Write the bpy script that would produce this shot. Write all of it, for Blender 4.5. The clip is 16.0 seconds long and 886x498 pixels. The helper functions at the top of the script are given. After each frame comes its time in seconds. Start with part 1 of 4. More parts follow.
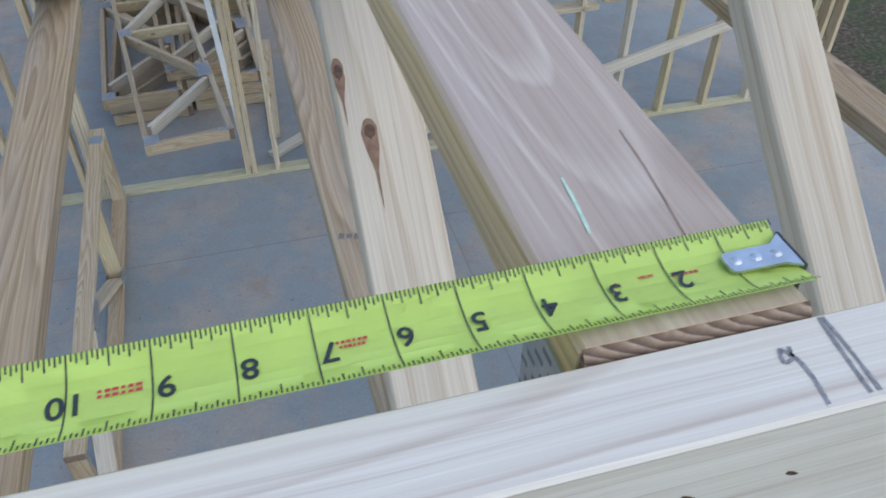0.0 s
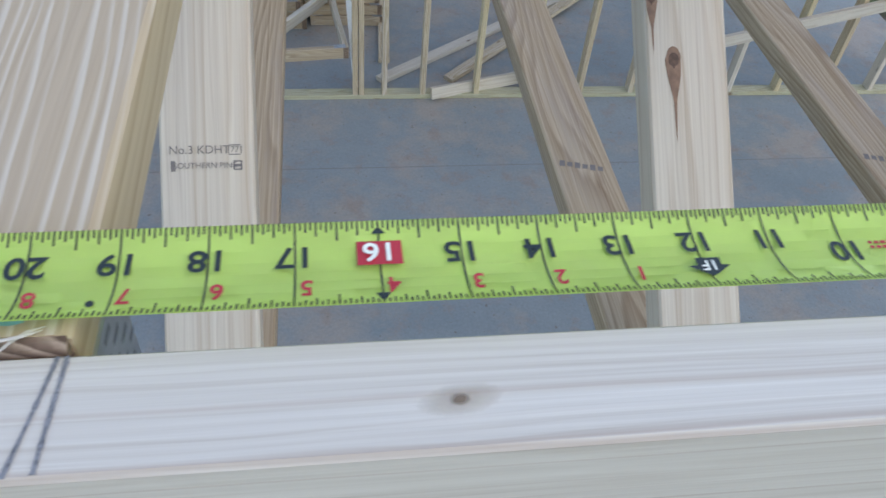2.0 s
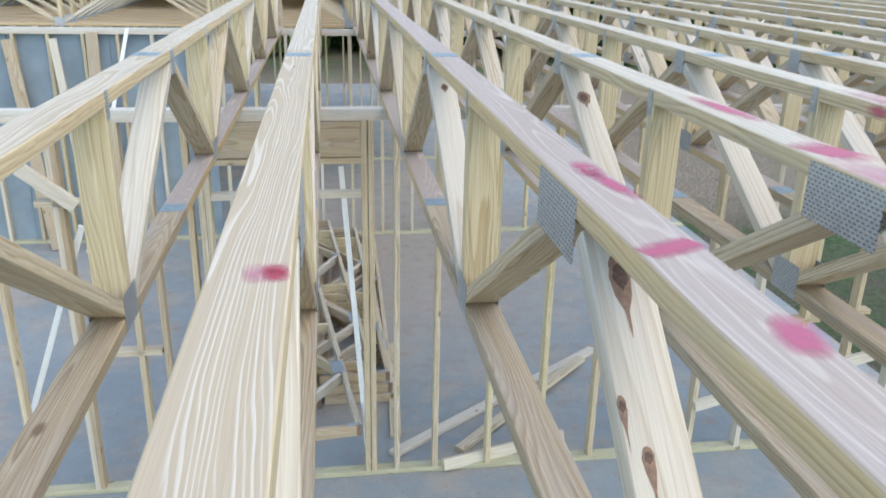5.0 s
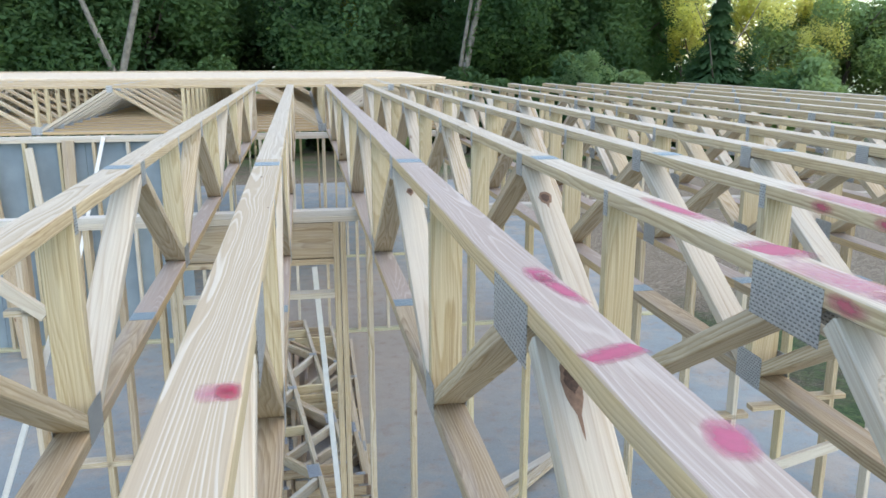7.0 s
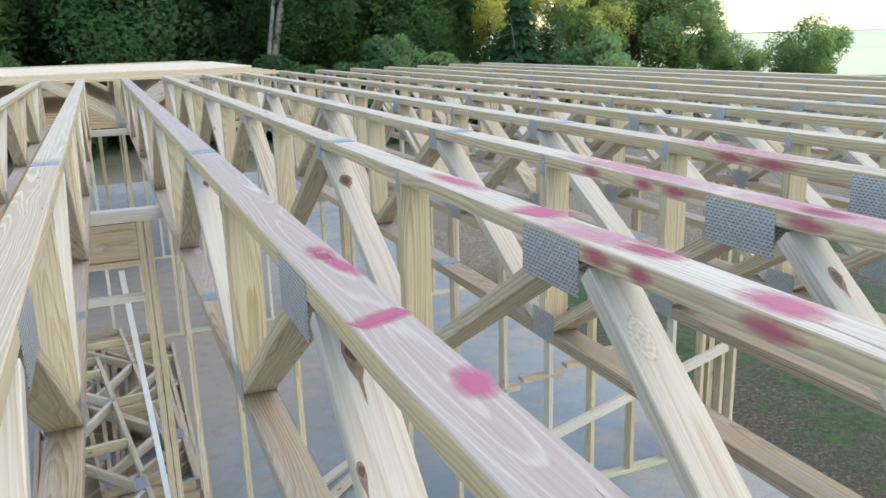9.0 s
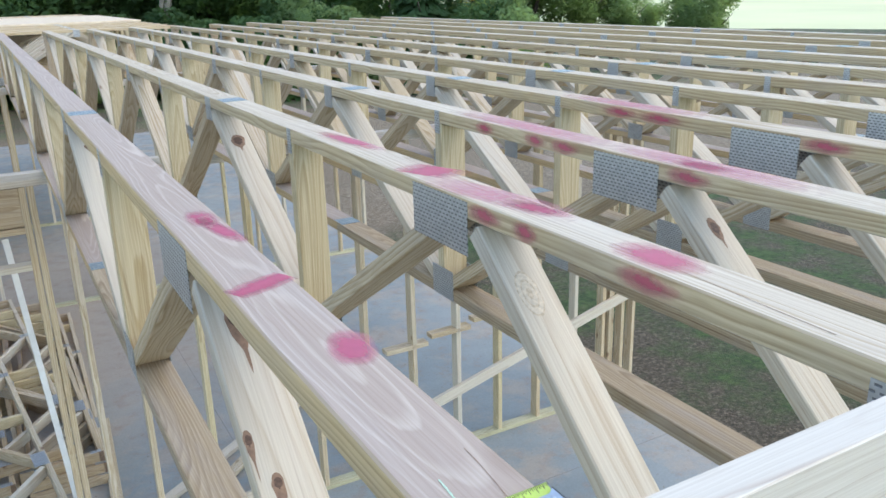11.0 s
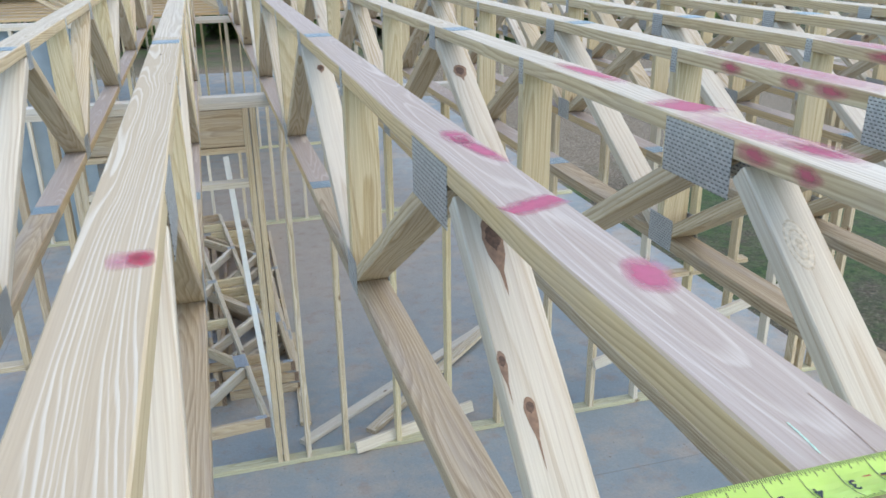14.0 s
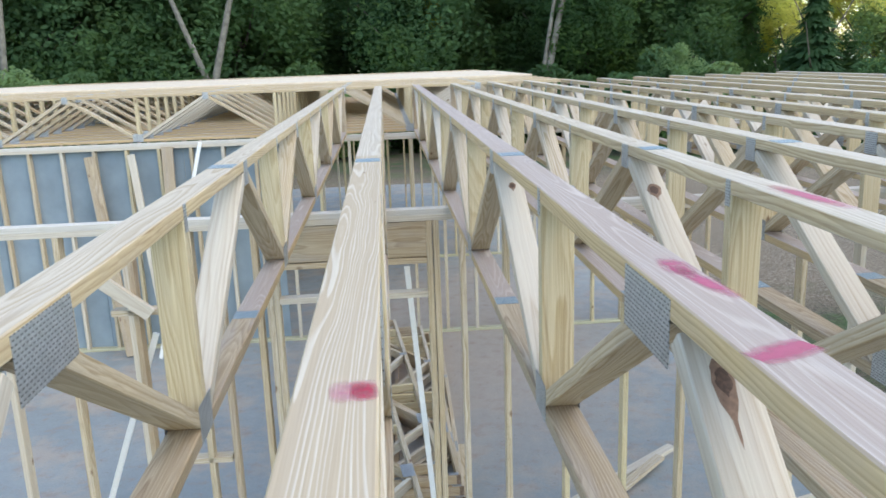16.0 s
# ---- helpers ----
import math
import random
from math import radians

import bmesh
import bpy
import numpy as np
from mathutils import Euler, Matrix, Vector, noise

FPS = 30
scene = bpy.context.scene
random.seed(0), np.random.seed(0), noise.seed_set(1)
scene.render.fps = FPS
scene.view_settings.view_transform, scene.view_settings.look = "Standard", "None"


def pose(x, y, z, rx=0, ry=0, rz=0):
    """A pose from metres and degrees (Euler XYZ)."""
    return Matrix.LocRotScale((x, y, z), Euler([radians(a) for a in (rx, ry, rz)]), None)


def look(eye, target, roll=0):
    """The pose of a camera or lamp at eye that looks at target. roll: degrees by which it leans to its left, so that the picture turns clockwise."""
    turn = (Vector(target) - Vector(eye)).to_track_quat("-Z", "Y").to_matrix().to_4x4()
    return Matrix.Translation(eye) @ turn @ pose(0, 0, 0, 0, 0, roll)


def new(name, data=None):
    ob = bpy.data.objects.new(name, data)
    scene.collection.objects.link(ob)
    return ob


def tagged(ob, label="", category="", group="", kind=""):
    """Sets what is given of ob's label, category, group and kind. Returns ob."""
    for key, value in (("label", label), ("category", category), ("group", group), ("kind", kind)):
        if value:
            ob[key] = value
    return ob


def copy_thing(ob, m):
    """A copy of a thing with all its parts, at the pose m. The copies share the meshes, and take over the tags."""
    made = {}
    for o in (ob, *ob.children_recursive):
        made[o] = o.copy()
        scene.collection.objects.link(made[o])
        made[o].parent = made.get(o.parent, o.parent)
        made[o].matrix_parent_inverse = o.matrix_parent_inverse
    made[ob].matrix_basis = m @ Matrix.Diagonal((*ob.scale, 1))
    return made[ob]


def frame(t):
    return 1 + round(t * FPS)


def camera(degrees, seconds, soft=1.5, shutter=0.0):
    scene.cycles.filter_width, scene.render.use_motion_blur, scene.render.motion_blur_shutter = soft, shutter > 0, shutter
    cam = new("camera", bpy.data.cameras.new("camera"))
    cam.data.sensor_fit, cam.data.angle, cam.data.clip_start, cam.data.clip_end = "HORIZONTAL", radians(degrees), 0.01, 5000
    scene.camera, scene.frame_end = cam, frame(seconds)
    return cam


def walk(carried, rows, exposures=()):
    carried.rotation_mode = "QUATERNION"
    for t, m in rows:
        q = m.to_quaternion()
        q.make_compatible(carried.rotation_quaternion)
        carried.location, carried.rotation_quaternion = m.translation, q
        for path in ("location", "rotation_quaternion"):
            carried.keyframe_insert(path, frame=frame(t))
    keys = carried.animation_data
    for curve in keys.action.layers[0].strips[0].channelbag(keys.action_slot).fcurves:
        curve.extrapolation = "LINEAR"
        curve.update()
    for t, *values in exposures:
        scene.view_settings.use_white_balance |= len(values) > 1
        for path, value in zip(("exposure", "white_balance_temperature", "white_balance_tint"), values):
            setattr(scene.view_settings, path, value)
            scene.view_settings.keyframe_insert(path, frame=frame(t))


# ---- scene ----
cam = camera(58.0, 16.0, 1.6, 0.3)
PATH = [
    (0, (-0.187, -0.151, 0.2), (0.234, 1.278, -1.133), 0.9),
    (0.5, (-0.219, -0.146, 0.194), (0.126, 1.264, -1.182), 0.8),
    (1, (-0.294, -0.14, 0.198), (0.035, 1.243, -1.208), 3.4),
    (1.5, (-0.359, -0.128, 0.182), (-0.066, 1.237, -1.25), 4.0),
    (2, (-0.42, -0.141, 0.181), (-0.151, 1.225, -1.255), 6.0),
    (2.5, (-0.443, -0.142, 0.172), (-0.202, 1.253, -1.241), 5.2),
    (3, (-0.458, -0.145, 0.173), (-0.244, 1.265, -1.23), 4.6),
    (3.5, (-0.471, -0.169, 0.19), (-0.27, 1.319, -1.132), 2.3),
    (4, (-0.473, -0.221, 0.248), (-0.255, 1.465, -0.806), 1.7),
    (4.5, (-0.455, -0.244, 0.29), (-0.213, 1.549, -0.562), 1.4),
    (5, (-0.448, -0.261, 0.324), (-0.173, 1.595, -0.37), 1.2),
    (5.2, (-0.447, -0.266, 0.331), (-0.153, 1.607, -0.305), 1.1),
    (7.3, (-0.400, -0.303, 0.358), (-0.044, 1.607, -0.111), -0.4),
    (7.5, (-0.384, -0.309, 0.355), (0.038, 1.586, -0.123), -0.6),
    (8, (-0.371, -0.323, 0.351), (0.202, 1.525, -0.157), -0.7),
    (8.5, (-0.361, -0.35, 0.353), (0.307, 1.463, -0.163), -1.1),
    (9, (-0.351, -0.362, 0.352), (0.392, 1.424, -0.157), -1.7),
    (9.5, (-0.354, -0.366, 0.354), (0.42, 1.399, -0.179), -1.1),
    (10, (-0.328, -0.378, 0.359), (0.541, 1.329, -0.215), -1.8),
    (10.2, (-0.325, -0.375, 0.358), (0.553, 1.319, -0.241), -1.6),
    (12.3, (-0.293, -0.36, 0.337), (0.707, 1.256, -0.286), -2.0),
    (12.5, (-0.302, -0.32, 0.311), (0.657, 1.324, -0.303), -1.2),
    (13, (-0.328, -0.282, 0.277), (0.434, 1.411, -0.467), -1.3),
    (13.5, (-0.38, -0.284, 0.287), (0.206, 1.468, -0.478), -1.0),
    (14, (-0.418, -0.289, 0.315), (0.096, 1.498, -0.42), -0.7),
    (14.5, (-0.435, -0.274, 0.313), (0.013, 1.55, -0.373), -0.8),
    (15, (-0.443, -0.249, 0.32), (-0.112, 1.637, -0.257), -1.3),
    (15.5, (-0.451, -0.23, 0.323), (-0.229, 1.698, -0.161), -1.6),
    (16, (-0.473, -0.215, 0.327), (-0.344, 1.726, -0.138), -2.0),
]
EXPOSURES = [(0.0, 0.64, 7030, 10), (3.2, 0.56, 7030, 10), (4.2, 0.9, 7150, 9), (5.0, 1.23, 7300, 7), (8.0, 1.19, 7300, 7), (9.5, 1.17, 7300, 7), (12.5, 1.12, 7300, 7), (14.0, 1.16, 7300, 7), (16.0, 1.19, 7280, 7)]
walk(cam, [(t, look(eye, target, roll)) for t, eye, target, roll in PATH], EXPOSURES)

# ---- light ----
world = bpy.data.worlds.new("world")
scene.world = world
world.use_nodes = True
wn = world.node_tree.nodes
sky = wn.new("ShaderNodeTexSky")
sky.sky_type = "NISHITA"
sky.sun_disc = False
sky.sun_elevation, sky.sun_rotation = radians(54), radians(135)
sky.air_density, sky.dust_density, sky.ozone_density = 1.0, 0.7, 1.0
world.node_tree.links.new(sky.outputs[0], wn["Background"].inputs[0])
wn["Background"].inputs[1].default_value = 0.22
sun = new("sun", bpy.data.lights.new("sun", "SUN"))
sun.data.energy, sun.data.angle, sun.data.color = 0.5, radians(60), (1.0, 0.88, 0.7)
sun.matrix_world = look((14, -14, 28), (0, 0, 0))

# ---- dimensions ----
PITCH = 0.48768      # truss spacing, 19.2 in
CW, CT = 0.0889, 0.0381   # lumber 2x4
DEPTH = 0.6096       # truss depth, 24 in
FLOOR = -3.38        # slab, 9 ft walls below the trusses
SPAN = 10.40          # truss length
PANEL = 1.78
MID_Y = 4.82         # near face of the middle wall
FAR_Y = 10.30        # near face of the far wall
RIGHT_N = 10         # trusses to the east of the first one
DECK_X = 1.97
rng = random.Random(7)


# ---- materials ----
def mat(name):
    m = bpy.data.materials.new(name)
    m.use_nodes = True
    nt = m.node_tree
    return m, nt, nt.nodes["Principled BSDF"]


def node(nt, kind, **kw):
    n = nt.nodes.new(kind)
    if "noise_dimensions" in kw:
        n.noise_dimensions = kw["noise_dimensions"]
    if "operation" in kw:
        n.operation = kw["operation"]
    if "use_clamp" in kw:
        n.use_clamp = kw["use_clamp"]
    if "data_type" in kw:
        n.data_type = kw["data_type"]
    if "blend_type" in kw:
        n.blend_type = kw["blend_type"]
    return n


def link(nt, a, b):
    nt.links.new(a, b)


def math_node(nt, op, a, b=None, clamp=False):
    n = node(nt, "ShaderNodeMath", operation=op, use_clamp=clamp)
    for i, v in enumerate((a, b)):
        if v is None:
            continue
        if isinstance(v, (int, float)):
            n.inputs[i].default_value = v
        else:
            link(nt, v, n.inputs[i])
    return n.outputs[0]


def ramp(nt, fac, stops):
    n = node(nt, "ShaderNodeValToRGB")
    e = n.color_ramp.elements
    while len(e) < len(stops):
        e.new(0.5)
    for el, (p, c) in zip(e, stops):
        el.position, el.color = p, (*c, 1)
    link(nt, fac, n.inputs[0])
    return n.outputs[0]


def mix(nt, fac, a, b, kind="MIX"):
    n = node(nt, "ShaderNodeMix", data_type="RGBA", blend_type=kind)
    for i, v in ((0, fac), (6, a), (7, b)):
        if isinstance(v, (int, float)):
            n.inputs[i].default_value = v
        elif isinstance(v, tuple):
            n.inputs[i].default_value = (*v, 1)
        else:
            link(nt, v, n.inputs[i])
    return n.outputs[2]


def noise_tex(nt, vec, scale, detail=4.0, rough=0.55):
    n = node(nt, "ShaderNodeTexNoise")
    n.inputs["Scale"].default_value, n.inputs["Detail"].default_value, n.inputs["Roughness"].default_value = scale, detail, rough
    if vec is not None:
        link(nt, vec, n.inputs["Vector"])
    return n.outputs[0]


def bump(nt, bsdf, height, strength, dist):
    b = node(nt, "ShaderNodeBump")
    b.inputs["Strength"].default_value, b.inputs["Distance"].default_value = strength, dist
    link(nt, height, b.inputs["Height"])
    link(nt, b.outputs[0], bsdf.inputs["Normal"])


def wood(name, early, late, ring=46.0, tone=0.25, knots=1.0, dirt=0.25, heart=None, streaks=0.75, figure=0.17, pith=None, lines=(0.0, 0.7)):
    """Sawn pine: growth rings round a pith beside the board, per-board shift and tone, knots, grey smudges."""
    m, nt, bsdf = mat(name)
    tc = node(nt, "ShaderNodeTexCoord")
    info = node(nt, "ShaderNodeObjectInfo")
    wn1 = node(nt, "ShaderNodeTexWhiteNoise", noise_dimensions="1D")
    link(nt, info.outputs["Random"], wn1.inputs["W"])
    sep = node(nt, "ShaderNodeSeparateColor")
    link(nt, wn1.outputs["Color"], sep.inputs[0])
    r1, r2, r3 = sep.outputs
    xyz = node(nt, "ShaderNodeSeparateXYZ")
    link(nt, tc.outputs["Object"], xyz.inputs[0])
    # long coordinate, squeezed and shifted board by board
    lx = math_node(nt, "ADD", math_node(nt, "MULTIPLY", xyz.outputs[0], 0.30), math_node(nt, "MULTIPLY", r1, 40))
    warp_in = node(nt, "ShaderNodeCombineXYZ")
    link(nt, lx, warp_in.inputs[0]); link(nt, math_node(nt, "MULTIPLY", xyz.outputs[1], 3.0), warp_in.inputs[1]); link(nt, xyz.outputs[2], warp_in.inputs[2])
    w1 = noise_tex(nt, warp_in.outputs[0], 5.0, 2.0, 0.5)
    w2 = noise_tex(nt, warp_in.outputs[0], 2.6, 1.5, 0.5)
    py = math_node(nt, "ADD", xyz.outputs[1], math_node(nt, "MULTIPLY", math_node(nt, "SUBTRACT", r2, 0.5), 0.10) if pith is None else pith)
    pz = math_node(nt, "ADD", math_node(nt, "ADD", xyz.outputs[2], 0.035), math_node(nt, "MULTIPLY", r3, 0.05))
    py = math_node(nt, "ADD", py, math_node(nt, "MULTIPLY", math_node(nt, "SUBTRACT", w1, 0.5), 0.03))
    pz = math_node(nt, "ADD", pz, math_node(nt, "MULTIPLY", math_node(nt, "SUBTRACT", w2, 0.5), figure))
    wob = noise_tex(nt, warp_in.outputs[0], 16.0, 2.0, 0.5)
    py = math_node(nt, "ADD", py, math_node(nt, "MULTIPLY", math_node(nt, "SUBTRACT", wob, 0.5), 0.012))
    rad = math_node(nt, "SQRT", math_node(nt, "ADD", math_node(nt, "MULTIPLY", py, py), math_node(nt, "MULTIPLY", pz, pz)))
    saw = math_node(nt, "FRACT", math_node(nt, "MULTIPLY", rad, ring * 2.6))
    band = math_node(nt, "POWER", saw, 1.6)
    band = math_node(nt, "MULTIPLY", band, math_node(nt, "SMOOTH_MIN", math_node(nt, "MULTIPLY", math_node(nt, "SUBTRACT", 1.0, saw), 6.0), 1.0), clamp=True)
    # fine fibres
    fib_in = node(nt, "ShaderNodeCombineXYZ")
    link(nt, math_node(nt, "MULTIPLY", lx, 12.0), fib_in.inputs[0]); link(nt, math_node(nt, "MULTIPLY", xyz.outputs[1], 420.0), fib_in.inputs[1]); link(nt, math_node(nt, "MULTIPLY", xyz.outputs[2], 420.0), fib_in.inputs[2])
    fib = noise_tex(nt, fib_in.outputs[0], 1.0, 3.0, 0.6)
    idx = node(nt, "ShaderNodeTexWhiteNoise", noise_dimensions="1D")
    link(nt, math_node(nt, "FLOOR", math_node(nt, "MULTIPLY", rad, ring * 2.6)), idx.inputs["W"])
    band = math_node(nt, "MULTIPLY", band, math_node(nt, "ADD", math_node(nt, "MULTIPLY", idx.outputs[0], 0.8), 0.35))
    col = ramp(nt, band, ((lines[0], early), (lines[1], late)))
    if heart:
        # golden heart colours on the sides, early and late on flat-lying faces
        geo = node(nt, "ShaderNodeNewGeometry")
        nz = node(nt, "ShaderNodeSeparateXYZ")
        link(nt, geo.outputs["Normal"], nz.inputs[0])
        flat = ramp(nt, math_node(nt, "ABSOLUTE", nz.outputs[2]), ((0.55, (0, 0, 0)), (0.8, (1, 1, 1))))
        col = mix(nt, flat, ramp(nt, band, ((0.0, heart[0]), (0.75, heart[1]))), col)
    # board tone from cream over straw to tan
    tint = ramp(nt, r3, ((0.0, (1.06, 1.06, 1.08)), (0.35, (1.0, 0.97, 0.9)), (0.7, (0.96, 0.89, 0.76)), (1.0, (0.84, 0.73, 0.58))))
    col = mix(nt, tone * 2, col, tint, "MULTIPLY")
    col = mix(nt, 0.28, col, ramp(nt, fib, ((0.3, (0.55, 0.5, 0.45)), (0.7, (1, 1, 1)))), "MULTIPLY")
    # streaks along the grain
    st_in = node(nt, "ShaderNodeCombineXYZ")
    link(nt, math_node(nt, "MULTIPLY", lx, 5.0), st_in.inputs[0]); link(nt, math_node(nt, "MULTIPLY", math_node(nt, "ADD", xyz.outputs[1], math_node(nt, "MULTIPLY", wob, 0.012)), 330.0), st_in.inputs[1]); link(nt, math_node(nt, "MULTIPLY", xyz.outputs[2], 160.0), st_in.inputs[2])
    streak = noise_tex(nt, st_in.outputs[0], 1.0, 3.0, 0.65)
    col = mix(nt, streaks, col, ramp(nt, streak, ((0.30, (0.60, 0.50, 0.42)), (0.5, (0.95, 0.93, 0.91)), (0.72, (1.16, 1.18, 1.2)))), "MULTIPLY")
    # weather smudges
    blot = noise_tex(nt, warp_in.outputs[0], 7.0, 5.0, 0.65)
    col = mix(nt, math_node(nt, "MULTIPLY", ramp(nt, blot, ((0.48, (0, 0, 0)), (0.72, (1, 1, 1)))), dirt), col, (0.42, 0.38, 0.36), "MIX")
    # knots
    kn_in = node(nt, "ShaderNodeCombineXYZ")
    link(nt, math_node(nt, "ADD", math_node(nt, "MULTIPLY", xyz.outputs[0], 2.2), math_node(nt, "MULTIPLY", r1, 70)), kn_in.inputs[0])
    link(nt, math_node(nt, "ADD", math_node(nt, "MULTIPLY", xyz.outputs[1], 5.0), math_node(nt, "MULTIPLY", r2, 9)), kn_in.inputs[1])
    link(nt, math_node(nt, "MULTIPLY", xyz.outputs[2], 3.0), kn_in.inputs[2])
    vor = node(nt, "ShaderNodeTexVoronoi")
    vor.inputs["Scale"].default_value = 1.3
    link(nt, kn_in.outputs[0], vor.inputs["Vector"])
    knot = ramp(nt, vor.outputs["Distance"], ((0.05, (1, 1, 1)), (0.10, (0, 0, 0))))
    col = mix(nt, math_node(nt, "MULTIPLY", knot, 0.85 * knots), col, (0.16, 0.085, 0.045), "MIX")
    link(nt, col, bsdf.inputs["Base Color"])
    bsdf.inputs["Roughness"].default_value = 0.62
    bsdf.inputs["Specular IOR Level"].default_value = 0.35
    h = math_node(nt, "ADD", math_node(nt, "MULTIPLY", band, 0.6), fib)
    bump(nt, bsdf, h, 0.25, 0.0006)
    return m


PINE = wood("pine", (0.645, 0.575, 0.455), (0.45, 0.35, 0.22), 46, 0.34)
PINE_PALE = wood("pale pine", (0.645, 0.595, 0.505), (0.51, 0.425, 0.325), 34, 0.14, 1.0, 0.18, None, 0.38, 0.13, None, (0.1, 0.95))
PINE_TAN = wood("tan pine", (0.53, 0.44, 0.32), (0.36, 0.275, 0.185), 56, 0.25, 1.0, 0.4)
PINE_STRAW = wood("straw pine", (0.68, 0.60, 0.41), (0.54, 0.435, 0.26), 55, 0.12, 1.0, 0.12)
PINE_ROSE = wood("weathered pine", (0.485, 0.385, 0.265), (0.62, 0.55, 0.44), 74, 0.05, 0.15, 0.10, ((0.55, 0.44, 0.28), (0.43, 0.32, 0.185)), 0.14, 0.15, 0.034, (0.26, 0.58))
PINE_TOP = wood("two-tone pine", (0.64, 0.585, 0.495), (0.48, 0.395, 0.285), 44, 0.22, 0.5, 0.25, ((0.62, 0.505, 0.335), (0.40, 0.285, 0.165)), 0.6)
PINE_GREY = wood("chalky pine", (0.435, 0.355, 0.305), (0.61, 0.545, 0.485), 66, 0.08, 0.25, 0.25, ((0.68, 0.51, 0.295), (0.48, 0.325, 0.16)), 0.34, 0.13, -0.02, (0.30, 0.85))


def galvanised():
    """Punched nail plate: bright zinc with rows of dark slots."""
    m, nt, bsdf = mat("galvanised plate")
    tc = node(nt, "ShaderNodeTexCoord")
    mp = node(nt, "ShaderNodeMapping")
    mp.inputs["Scale"].default_value = (1, 1, 1)
    link(nt, tc.outputs["Object"], mp.inputs[0])
    br = node(nt, "ShaderNodeTexBrick")
    br.offset = 0.5
    br.inputs["Scale"].default_value = 1.0
    br.inputs["Brick Width"].default_value, br.inputs["Row Height"].default_value = 0.0130, 0.0078
    br.inputs["Mortar Size"].default_value, br.inputs["Mortar Smooth"].default_value = 0.0026, 0.2
    link(nt, mp.outputs[0], br.inputs["Vector"])
    slot = br.outputs["Fac"]
    spangle = noise_tex(nt, tc.outputs["Object"], 60, 4)
    zinc = ramp(nt, spangle, ((0.3, (0.40, 0.42, 0.44)), (0.7, (0.58, 0.60, 0.62))))
    link(nt, mix(nt, slot, (0.15, 0.155, 0.16), zinc), bsdf.inputs["Base Color"])
    link(nt, math_node(nt, "MULTIPLY", slot, 0.85), bsdf.inputs["Metallic"])
    bsdf.inputs["Roughness"].default_value = 0.48
    bump(nt, bsdf, slot, 0.6, 0.002)
    return m


PLATE = galvanised()


def plain(name, col, rough=0.5, metal=0.0, var=0.12, scale=40.0):
    m, nt, bsdf = mat(name)
    tc = node(nt, "ShaderNodeTexCoord")
    n = noise_tex(nt, tc.outputs["Object"], scale, 4)
    lo = tuple(c * (1 - var) for c in col)
    hi = tuple(min(1, c * (1 + var)) for c in col)
    link(nt, ramp(nt, n, ((0.3, lo), (0.7, hi))), bsdf.inputs["Base Color"])
    bsdf.inputs["Roughness"].default_value, bsdf.inputs["Metallic"].default_value = rough, metal
    return m


def slotted():
    """Splice plate: blue-grey zinc with rows of pale punched slots."""
    m, nt, bsdf = mat("blue splice plate")
    tc = node(nt, "ShaderNodeTexCoord")
    g = node(nt, "ShaderNodeSeparateXYZ")
    link(nt, tc.outputs["Object"], g.inputs[0])
    saw = math_node(nt, "FRACT", math_node(nt, "MULTIPLY", g.outputs[1], 105.0))
    patch = noise_tex(nt, tc.outputs["Object"], 90, 4)
    zinc = ramp(nt, patch, ((0.3, (0.13, 0.20, 0.235)), (0.7, (0.22, 0.295, 0.33))))
    link(nt, mix(nt, ramp(nt, saw, ((0.55, (0, 0, 0)), (0.62, (1, 1, 1)), (0.92, (1, 1, 1)), (0.98, (0, 0, 0)))), zinc, (0.44, 0.48, 0.48)), bsdf.inputs["Base Color"])
    bsdf.inputs["Roughness"].default_value, bsdf.inputs["Metallic"].default_value = 0.5, 0.4
    bump(nt, bsdf, saw, 0.4, 0.001)
    return m


TOP_PLATE = slotted()
TAPE = plain("lime tape", (0.69, 0.86, 0.25), 0.32, 0.0, 0.04, 25)
INK = plain("black ink", (0.02, 0.03, 0.03), 0.5)
RED_INK = plain("red ink", (0.46, 0.03, 0.045), 0.5)
WHITE_INK = plain("pale ink", (0.80, 0.82, 0.72), 0.5)
STEEL = plain("bright steel", (0.52, 0.55, 0.60), 0.38, 1.0, 0.12, 120)
STEEL_DARK = plain("dark steel", (0.12, 0.12, 0.12), 0.4, 0.8)
PENCIL = plain("pencil lead", (0.20, 0.20, 0.21), 0.5, 0.0, 0.5, 900)
CHALK_BLUE = plain("blue crayon", (0.20, 0.44, 0.50), 0.8, 0.0, 0.25, 300)
CHALK_GREEN = plain("green crayon", (0.42, 0.60, 0.47), 0.8, 0.0, 0.2, 300)
STAMP = plain("grade stamp ink", (0.20, 0.18, 0.17), 0.7)
WHITE_PAINT = plain("white primer", (0.80, 0.80, 0.78), 0.5, 0.0, 0.05)
BARK = plain("bark", (0.13, 0.11, 0.09), 0.9, 0.0, 0.4, 6)


